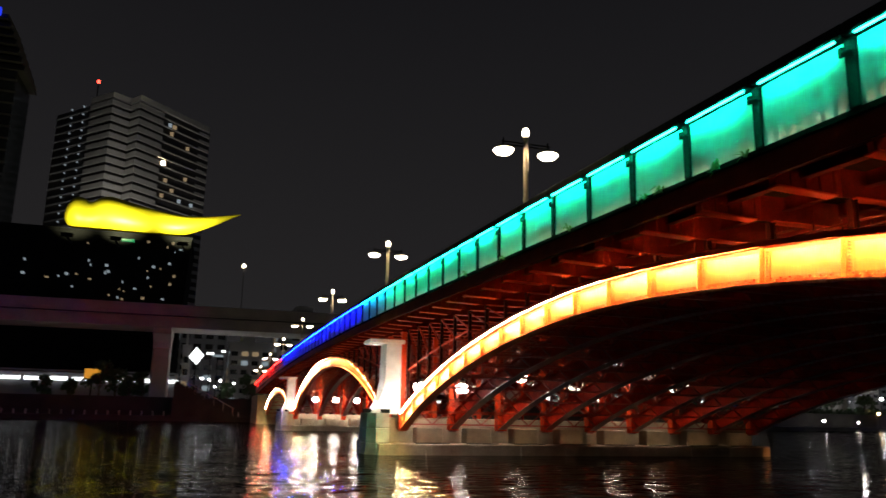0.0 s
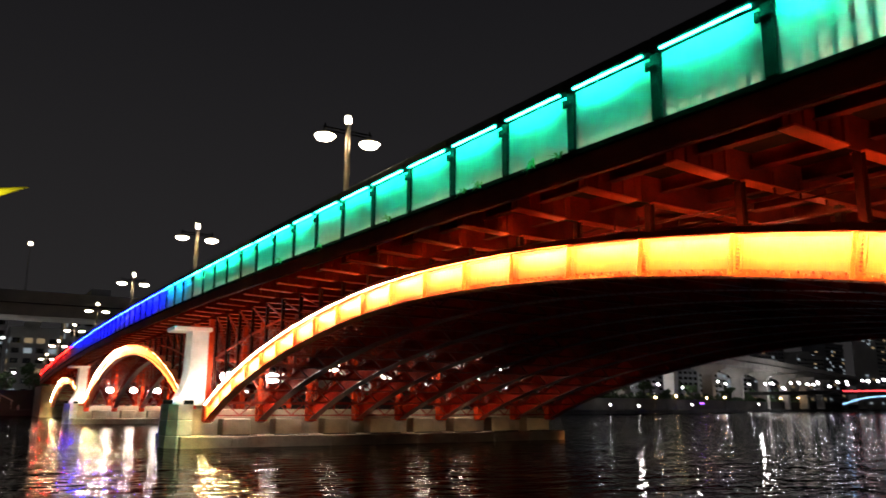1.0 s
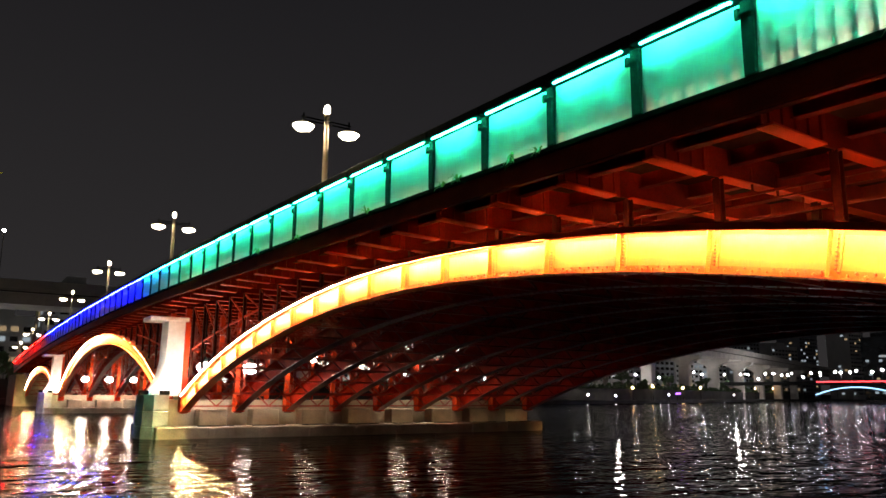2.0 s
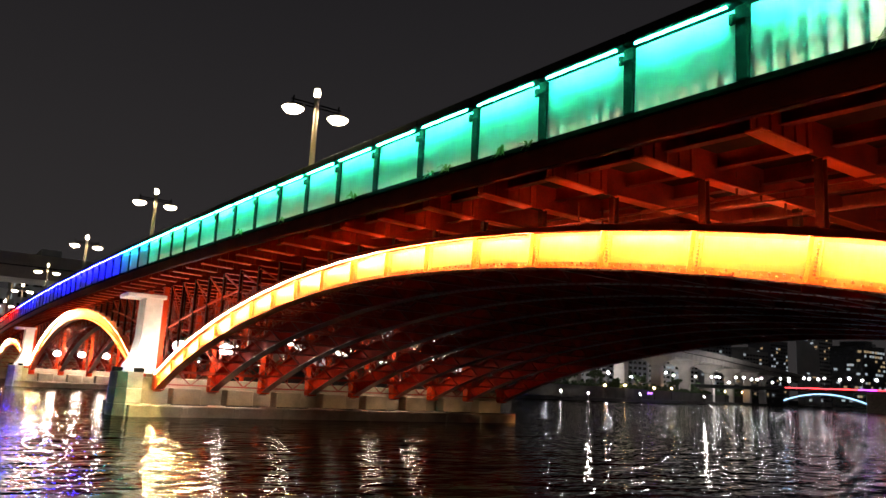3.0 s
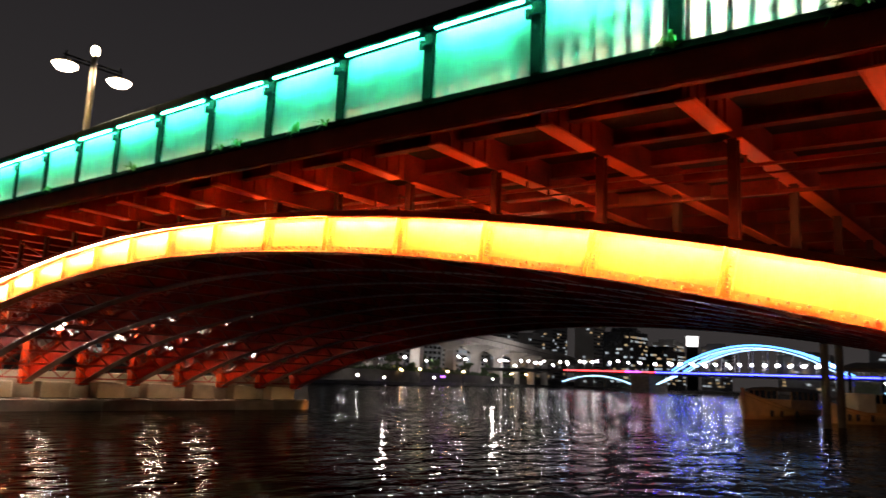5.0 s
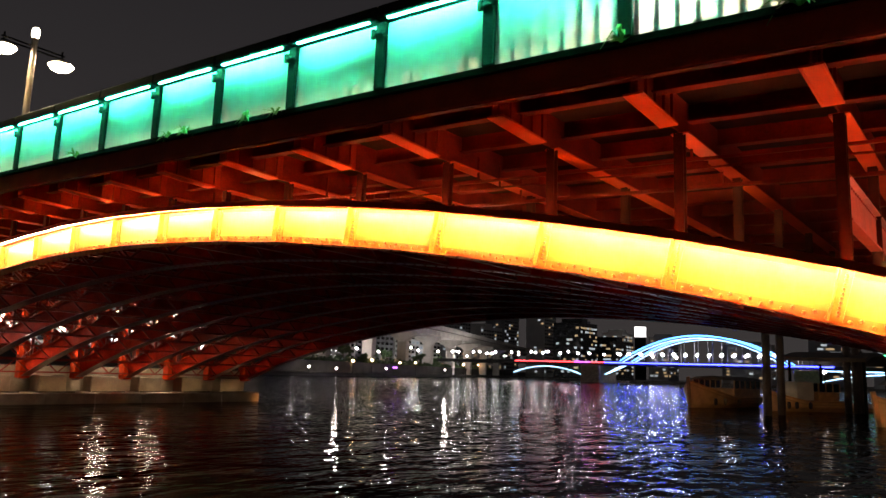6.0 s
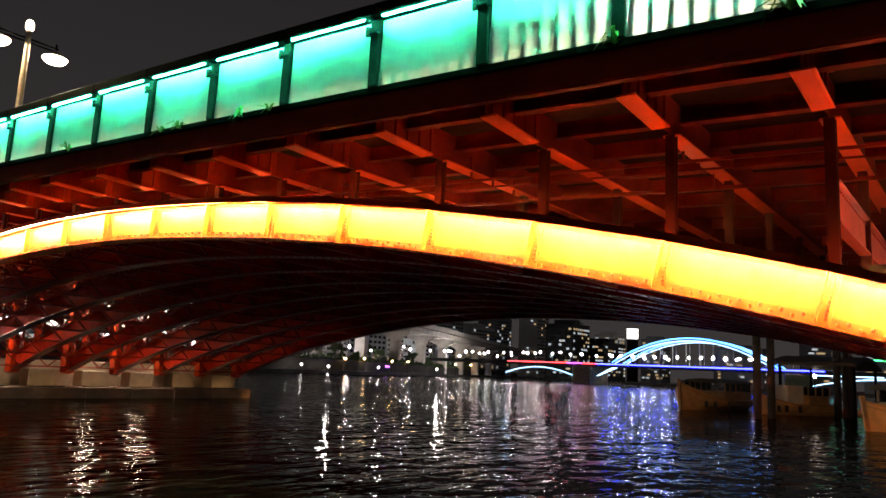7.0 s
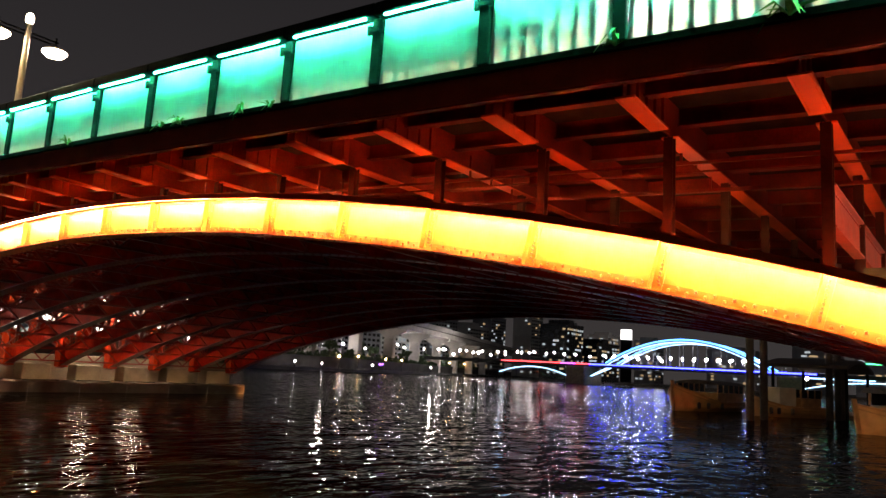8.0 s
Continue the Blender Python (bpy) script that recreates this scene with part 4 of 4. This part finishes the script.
part("board", loft(bmesh.new(), [[(-11.1 + a * 1.75, y, 13.5 + b * 1.9) for a, b in ((-0.85, -0.15), (0.1, -1), (0.9, 0.1), (-0.05, 0.95))] for y in (164.6, 164.9)]), SHOPGLOW, dia)
part("post", cube(-11.25, -10.95, 164.9, 165.2, 3.6, 13), STEEL, dia)
for x, z, w, mt in ((-8.2, 14.2, 1.5, SHOPGLOW), (-5.4, 14.8, 0.8, SHOPGLOW), (-6.6, 13.8, 2.4, WINDOWCOOL)):
    sg = solid("lit_sign", cube(x - w / 2, x + w / 2, 170, 170.3, z, z + 0.5, 0.02), mt, "small white lit sign under the viaduct", "sign", "signs under the viaduct")
    part("post", cube(x - 0.08, x + 0.08, 170.3, 170.5, 3.6, z + 0.3), STEEL, sg)

FAR = [(-16, -4, 205, 220, 24, 7, 4, 0.16, FACADE), (-3, 8, 210, 226, 20, 6, 4, 0.3, PALEFACADE), (9, 24, 200, 222, 27, 8, 5, 0.2, FACADE), (25, 44, 208, 226, 25, 8, 6, 0.2, PALEFACADE),
       (-14.6, -12.8, 190, 196, 17, 4, 1, 0.2, PALEFACADE)]
for i, q in enumerate(FAR):
    tower_block(*q, "mid-rise block with scattered lit windows behind the viaduct", 20 + i)
BRIGHTWARM = glow("bright_window_warm", (1.0, 0.88, 0.72), 4.5)
BRIGHTCOOL = glow("bright_window_cool", (0.9, 0.97, 1.0), 5.0)
for i, q in enumerate(((30, 47, 184, 202, 24, 8, 8, 0.5, FACADE), (48, 70, 186, 204, 28, 9, 9, 0.55, FACADE), (73, 96, 184, 206, 24, 8, 9, 0.6, PALEFACADE), (99, 122, 187, 205, 28, 9, 9, 0.55, FACADE), (126, 146, 196, 212, 24, 8, 8, 0.45, PALEFACADE))):
    tower_block(*q, "shop and office block with bright windows behind the viaduct", 120 + i, (BRIGHTWARM, BRIGHTCOOL))
FAR2 = [(150, 190, 235, 260, 30, 9, 10, 0.12), (200, 232, 250, 275, 34, 10, 8, 0.12), (245, 280, 265, 290, 38, 11, 9, 0.15), (292, 322, 275, 300, 40, 12, 8, 0.15), (335, 362, 285, 310, 36, 11, 7, 0.18),
        (372, 392, 258 + 45, 325, 44, 13, 6, 0.15), (405, 440, 330, 350, 40, 12, 8, 0.2), (470, 500, 300 + 45, 370, 52, 16, 8, 0.2), (515, 548, 345, 375, 40, 12, 8, 0.25)]
for i, q in enumerate(FAR2):
    tower_block(*q, FACADE if i % 2 else PALEFACADE, "apartment block with lit windows on the far bank", 40 + i)
tower_block(398, 420, 196, 214, 33, 12, 8, 0.28, BLACKGLASS, "dark office block with many lit windows", 61, (WINDOW, WINDOWCOOL, WINDOWCOOL))
tower_block(430, 462, 190, 212, 24, 9, 8, 0.4, BLACKGLASS, "dark office block with green and warm lights", 62, (WINDOW, WINDOWCOOL))
for i, q in enumerate(((520, 545, 372, 392, 44, 14, 7, 0.15), (552, 576, 345, 365, 50, 16, 7, 0.13), (560, 580, 310, 328, 60, 19, 6, 0.12), (586, 606, 284, 300, 46, 15, 6, 0.15), (610, 632, 262, 280, 40, 13, 6, 0.35), (640, 664, 232, 250, 38, 12, 6, 0.3))):
    tower_block(*q, FACADE if i % 2 else PALEFACADE, "distant high block with lit windows in the skyline", 160 + i, (WINDOWCOOL, WINDOW))
bb = thing("roof_billboard", "white lit billboard on a rooftop frame", "billboard")
part("board", cube(-0.4, 0.4, -4.6, 4.6, 36.5, 45.0, 0.1), glow("billboard_light", (0.95, 0.98, 1.0), 1.6), bb)
part("frame", cube(0.4, 1.0, -4.6, 4.6, 1, 36.5), STEEL, bb)
bb.matrix_basis = pose(600, 241.5, 0, 0, 0, 20)
for i, (x, y, w, h) in enumerate(((470, 30, 40, 26), (520, -20, 60, 30), (560, 80, 50, 34), (480, 110, 30, 22), (600, 150, 46, 30))):
    tower_block(x, x + w, y, y + 25, h, max(4, h // 3), 9, 0.2, FACADE, "distant block with lit windows beyond the blue bridge", 80 + i)


# ------------------------------------------------------------------ trees and hedges
def leaf_clump(bm, c, rad, count, r, size=0.55):
    for _ in range(count):
        d = Vector((r.gauss(0, 1), r.gauss(0, 1), r.gauss(0, 0.8)))
        p = Vector(c) + d.normalized() * rad * r.random() ** 0.45
        n = Vector((r.gauss(0, 1), r.gauss(0, 1), r.gauss(0, 1))).normalized()
        t = n.orthogonal().normalized() * size * r.uniform(0.6, 1.3)
        u = n.cross(t) * 0.6
        bm.faces.new([bm.verts.new(p + q) for q in (t, u, -t, -u)])


def tree(seed, h):
    r = random.Random(seed)
    t = thing("tree", "leafy riverside tree with an uneven dark green crown", "tree", "trees on the far bank")
    bm = lathe(bmesh.new(), [(0.3, 0), (0.2, h * 0.3), (0.12, h * 0.6), (0.04, h * 0.9)], 8)
    crown = bmesh.new()
    for i in range(13):
        a, z = r.uniform(0, 6.28), h * r.uniform(0.3, 0.95)
        out = h * (0.42 - 0.3 * abs(z / h - 0.55)) * r.uniform(0.3, 1)
        e = (math.cos(a) * out, math.sin(a) * out, z)
        beam(bm, (0, 0, h * 0.3), e, 0.08, 0.08)
        leaf_clump(crown, e, h * r.uniform(0.08, 0.2), 60, r, 0.4)
    part("trunk", bm, BARK, t)
    part("crown", crown, LEAF, t)
    return t


TREES = [tree(1, 7.0), tree(2, 5.0), tree(3, 8.4), tree(4, 4.2), tree(5, 6.2)]
spots = [(-27, 171, 3.6), (-24, 170, 3.6), (-30, 170, 3.6), (-36, 172, 3.6), (-21.5, 171.5, 3.6), (-41, 171, 3.6), (1.5, 172, 3.6), (5, 176, 3.6), (-3.5, 184, 3.6), (8, 170, 3.6)]
s = 1030
while s < 1400:
    spots.append((*shore_at(s, rnd.uniform(11, 15)), 3.6))
    s += rnd.uniform(9, 20)
for i, (x, y, z) in enumerate(spots):
    m = pose(x, y, z, 0, 0, 47 * i) @ Matrix.Scale(0.85 + 0.3 * ((i * 37) % 10) / 10, 4)
    if i < 5:
        TREES[i].matrix_basis = pose(x, y, z)
    else:
        c = copy_thing(TREES[(i * 3 + i // 4) % 5], pose(x, y, z, 0, 0, 47 * i))
hedge = bmesh.new()
r = random.Random(4)
s = 960
while s < 1420:
    x, y = shore_at(s, 8.4)
    leaf_clump(hedge, (x, y, 4.6), 1.7, 34, r, 0.6)
    s += 1.3
solid("hedge", hedge, LEAF, "long dark clipped hedge above the river wall", "hedge", kind="stuff")

solid("ground_downstream", cube(455, 1500, -700, 190, -2, 1.0), EARTH, "dark low ground where the river bends away", "ground", kind="structure")

# steps down to the water beside the far end of the bridge
stair = thing("river_stairs", "concrete steps with handrails leading down the far bank", "stairs")
for i in range(14):
    part("step", cube(-14.5 + i * 0.8, -13.7 + i * 0.8 + 0.2, 150.6, 153.4, 0.9, 7.6 - i * 0.44), DARKSTONE, stair)
for y in (150.6, 153.4):
    bm = bmesh.new()
    beam(bm, (-14.5, y, 8.7), (-3.0, y, 2.6), 0.09, 0.09)
    for i in range(7):
        x = -14.3 + i * 1.85
        beam(bm, (x, y, 7.3 - (x + 14.5) * 0.55), (x, y, 8.6 - (x + 14.5) * 0.53), 0.07, 0.07)
    part("handrail", bm, LAMPPOLE, stair)
for i in range(30):
    x = -60 + i * 2.0
    bo = solid("bollard", lathe(bmesh.new(), [(0.14, 0), (0.12, 0.8), (0.05, 0.9)], 8), CONCRETE, "short concrete bollard on the riverside walk", "bollard", "bollards on the far walk", m=pose(x, 152.6, 1.0)) if i == 0 else copy_thing(bo, pose(x, 152.6, 1.0))


# ------------------------------------------------------------------ blue arch bridge downstream
KX = 300.0
kb = thing("blue_arch_bridge", "distant arch bridge outlined by blue and white light lines", "bridge")
part("deck", cube(KX, KX + 14, -60, 230, 7.6, 9.0), ASPHALT, kb)
BLUELINE = glow("arch_light_blue", (0.06, 0.32, 1.0), 4.5)
WHITELINE = glow("arch_light_white", (0.3, 0.62, 1.0), 3.2)
DEEPBLUE = glow("deck_light_blue", (0.008, 0.015, 1.0), 32)
REDLINE = glow("deck_light_red", (1.0, 0.05, 0.06), 4)
GREENISH2 = glow("roof_line_green", (0.03, 0.9, 0.3), 4)
PURPLE = glow("deck_light_violet", (0.6, 0.05, 0.9), 6)


def karch(y0, y1, z0, rise, deep, mat, x, name, w=0.5):
    ys = steps(y0, y1, 2.5)
    f = lambda y: z0 + rise * (1 - ((y - (y0 + y1) / 2) / ((y1 - y0) / 2)) ** 2)
    part(name, sweep(bmesh.new(), ys, x, x + w, lambda y: f(y) - deep, f), mat, kb)
    return f


for x in (KX + 0.5, KX + 13):
    f = karch(62, 129, 9.6, 10.8, 1.1, FACADE, x, "arch_rib", 0.8)
    karch(62, 129, 9.75, 10.8, 0.5, BLUELINE, x - 0.15, "light_line", 0.12)
    karch(62.5, 128.5, 8.6, 10.8, 0.3, WHITELINE, x - 0.15, "light_line", 0.12)
    for i in range(11):
        y = 67 + i * 5.7
        part("hanger", cube(x + 0.2, x + 0.45, y - 0.12, y + 0.12, 9, f(y) - 0.6), FACADE, kb)
for y0, y1, mt in ((46, 136, DEEPBLUE), (150, 181, REDLINE), (136, 143, REDLINE), (143, 150, PURPLE)):
    part("deck_light", cube(KX - 0.2, KX - 0.05, y0, y1, 8.5, 8.95), mt, kb)
for y0, y1 in ((147, 182), (0, 50)):
    karch(y0, y1, 3.4, 3.2, 0.8, FACADE, KX + 0.3, "side_arch", 0.6)
    karch(y0, y1, 3.5, 3.2, 0.35, WHITELINE, KX + 0.1, "light_line", 0.12)
part("haunch_light", loft(bmesh.new(), [[(KX + a, 136, 3.6), (KX + a, 135, 3.6), (KX + a, 126, 7.4), (KX + a, 128.5, 7.4)] for a in (-0.1, 0.3)]), WHITELINE, kb)
for y in (142, 55):
    part("pier", cube(KX - 2, KX + 16, y - 4.5, y + 4.5, -2, 7.6, 0.4), STONE, kb)
def klamp(x, y):
    post = part("lamp_post", lathe(bmesh.new(), [(0.12, 9.0), (0.09, 12.2)], 8, (x, y)), FACADE, kb)
    part("lamp_globe", lathe(bmesh.new(), [(0.15, 12.2), (0.40, 12.42), (0.42, 12.75), (0.2, 13.05)], 10, (x, y)), SMALLWHITE, post, "small white deck lamp")


for i in range(17):
    klamp(KX + 1.6, 52 + i * 4.9)
    klamp(KX + 12.2, 55.6 + i * 4.9)
for i in range(12):
    y = 150 + i * 7 + (i * 37 % 5)
    klamp(KX + 3, y)
FARSTREET = glow("far_street_lamp_glow", (0.95, 0.95, 1.0), 130)
for y, z in ((210.3, 12.4), (202.5, 11.4), (194.1, 12.2), (187.0, 13.6), (177.5, 13.8), (166.4, 14.0), (155.0, 13.4), (147.6, 12.8), (136.0, 12.6), (124.0, 12.2), (113.0, 12.0)):
    pole_lamp(z - 0.4 + 1.5, FARSTREET, 0.45).matrix_basis = pose(KX + 25, y, -1.5)
for y0, y1, z, mt in ((36, 52, 10.6, GREENISH2), (20, 33, 12, GREENISH2), (24, 44, 6.6, WHITELINE)):
    pb = solid("pier_light_line", cube(KX - 30, KX - 29.6, y0, y1, z, z + 0.35), mt, "thin light line along a low riverside roof", "light line", "light lines by the landing")
    part("post", cube(KX - 29.9, KX - 29.7, (y0 + y1) / 2 - 0.1, (y0 + y1) / 2 + 0.1, -1, z), STEEL, pb)


# ------------------------------------------------------------------ moored boats and landing
def boat(length, beam_w, label, cabin=(0.2, 0.85), roof=True, hullmat=BOATPAINT, bow=0.9):
    b = thing("boat", label, "boat", "boats moored by the bridge")
    rings = []
    for i in range(13):
        t = i / 12
        w = beam_w / 2 * (1 - max(0, (t - 0.5) / 0.5) ** 2.2) * (0.86 + 0.14 * min(1, t * 5))
        w = max(w, 0.04)
        sheer = 0.95 + bow * max(0, t - 0.5) ** 2 * 4 + 0.25 * max(0, 0.25 - t)
        y = (t - 0.5) * length + 0.6 * max(0, t - 0.85)
        rake = 0.5 * max(0, t - 0.7) * length / 12
        rings.append([(-w, y + rake, sheer), (-w * 0.86, y, 0.4), (-w * 0.5, y - rake, -0.25), (w * 0.5, y - rake, -0.25), (w * 0.86, y, 0.4), (w, y + rake, sheer)])
    part("hull", loft(bmesh.new(), rings), hullmat, b)
    for s in (0, 5):
        for drop, wide in ((0.06, 0.06), (0.34, 0.035)):
            line = [Vector(q[s]).lerp(Vector(q[1 if s == 0 else 4]), drop / max(0.5, q[s][2] - 0.4)) for q in rings]
            part("rubbing_strake", loft(bmesh.new(), [[c + Vector((i * wide, 0, j * wide)) for i, j in ((-1, -1), (1, -1), (1, 1), (-1, 1))] for c in line]), TIMBER, b, "timber rubbing strake")
    for t in (0.62, 0.74, 0.86):
        q = rings[round(t * 12)]
        part("fender", lathe(bmesh.new(), [(0.08, 0.25), (0.16, 0.35), (0.16, 0.75), (0.08, 0.85)], 10, (q[1][0] * 1.06 - 0.12, q[1][1])), ROOFING, b, "dark hanging fender")
    e = rings[-1]
    part("stem_post", beam(bmesh.new(), (0, e[2][1] + 0.12, -0.3), (0, e[0][1] + 0.12, e[0][2] + 0.25), 0.24, 0.24), TIMBER, b, "pale timber stem post")
    y0, y1 = (cabin[0] - 0.5) * length, (cabin[1] - 0.5) * length
    cw = beam_w * 0.4
    part("cabin", cube(-cw, cw, y0, y1, 0.9, 1.75, 0.04), TIMBER, b)
    n = max(3, int((y1 - y0) / 1.3))
    for i in range(n + 1):
        y = y0 + (y1 - y0) * i / n
        for s in (-1, 1):
            part("post", cube(s * cw - 0.05, s * cw + 0.05, y - 0.05, y + 0.05, 1.75, 2.55), TIMBER, b)
    for i in range(n):
        ya, yb = y0 + (y1 - y0) * (i + 0.1) / n, y0 + (y1 - y0) * (i + 0.9) / n
        for s in (-1, 1):
            part("window", cube(s * cw - 0.02, s * cw + 0.02, ya, yb, 1.78, 2.5), BLACKGLASS, b)
    if roof:
        rr = [[(-cw - 0.3, y, 2.5), (cw + 0.3, y, 2.5), (cw * 0.7, y, 2.78), (0, y, 2.9), (-cw * 0.7, y, 2.78)] for y in (y0 - 0.5, y1 + 0.5)]
        part("roof", loft(bmesh.new(), rr), ROOFING, b)
    return b


b1 = boat(12.5, 5.0, "wooden pleasure boat with a long roofed cabin moored under the bridge", (0.08, 0.6), bow=1.5)
b1.matrix_basis = pose(66.4, 16.9, 0, 0, 0, 84)
b2 = boat(7.4, 3.0, "small pale work boat with a square wheelhouse, moored", (0.1, 0.42), False, bow=0.9)
part("wheelhouse", cube(-0.9, 0.9, -0.4, 1.5, 1.0, 2.6, 0.06), PIERWHITE, b2, "white boxy wheelhouse")
b2.matrix_basis = pose(66.2, 9.4, 0, 0, 0, 55)
b3 = boat(12, 3.6, "wooden boat with a low cabin moored at the landing", (0.25, 0.9))
b3.matrix_basis = pose(47.8, -4.4, 0, 0, 0, 30)


def pile(x, y, h, r=0.35):
    solid("mooring_pile", lathe(bmesh.new(), [(r, -2), (r, h), (r * 0.8, h + 0.1)], 12), ROOFING, "dark steel mooring pile standing in the river", "mooring pile", "mooring piles", m=pose(x, y, 0))


for x, y, h in ((51.6, 8.9, 6.3), (54.6, 8.6, 6.6), (65.6, 5.7, 6.0), (67.5, 5.3, 6.0), (69.5, 5.2, 5.4)):
    pile(x, y, h, 0.3)
canopy = thing("landing_canopy", "dark flat canopy over the boat landing", "canopy")
rr = []
for i in range(9):
    x, z = 64 + i * 2.2, 4.4 + 0.8 * math.sin(math.pi * i / 8)
    rr.append([(x, 4.0, z), (x, 10.8, z), (x, 10.8, z + 0.3), (x, 4.0, z + 0.3)])
part("roof", loft(bmesh.new(), rr), ROOFING, canopy)
for x in (66, 80):
    for y in (4.4, 10.4):
        part("post", cube(x - 0.12, x + 0.12, y - 0.12, y + 0.12, -1, 4.5), STEEL, canopy)


# ------------------------------------------------------------------ weeds in the kerb
WEED = material("weed_leaves", (0.14, 0.34, 0.08), 0.6, vary=0.3, scale=20, bump=0)


def weed(seed):
    r = random.Random(seed)
    bm = bmesh.new()
    for i in range(16):
        a, l = r.uniform(0, 6.28), r.uniform(0.14, 0.34)
        d = Vector((math.cos(a) * 0.7 - 0.45, math.sin(a), 0)).normalized()
        pts = [Vector((0, 0, 0)), d * l * 0.4 + Vector((0, 0, l * r.uniform(0.2, 0.7))), d * l + Vector((0, 0, l * r.uniform(-0.5, 0.5)))]
        w = d.cross(Vector((0, 0, 1))) * 0.03
        vs = [[bm.verts.new(q - w * f), bm.verts.new(q + w * f)] for q, f in zip(pts, (0.5, 1.0, 0.15))]
        for e, g in zip(vs, vs[1:]):
            bm.faces.new((e[0], e[1], g[1], g[0]))
    return bm


for i, (y, sc) in enumerate(((-2.05, 0.9), (-4.15, 1.25), (4.55, 0.8), (5.4, 0.9), (7.3, 0.9), (7.9, 0.7), (11.6, 0.9), (16.4, 0.9), (20.2, 1.0))):
    solid("weed_tuft", weed(30 + i), WEED, "small green weed growing from the bridge kerb", "weed", "weeds on the bridge kerb", m=pose(-0.025, y, deck_z(y) - 0.125, 0, 0, 13 * i - 20) @ Matrix.Scale(sc, 4))

landing_lamp = pole_lamp(3.2, glow("landing_lamp_glow", (1.0, 0.9, 0.8), 12), 0.2, "lit lamp on a pole at the boat landing")
landing_lamp.matrix_basis = pose(82.0, 10.4, 0.35)
pontoon = solid("landing_pontoon", cube(74, 92, 2.6, 12.5, -0.6, 0.35, 0.05), TIMBER, "low timber landing pontoon beside the boats", "pontoon")
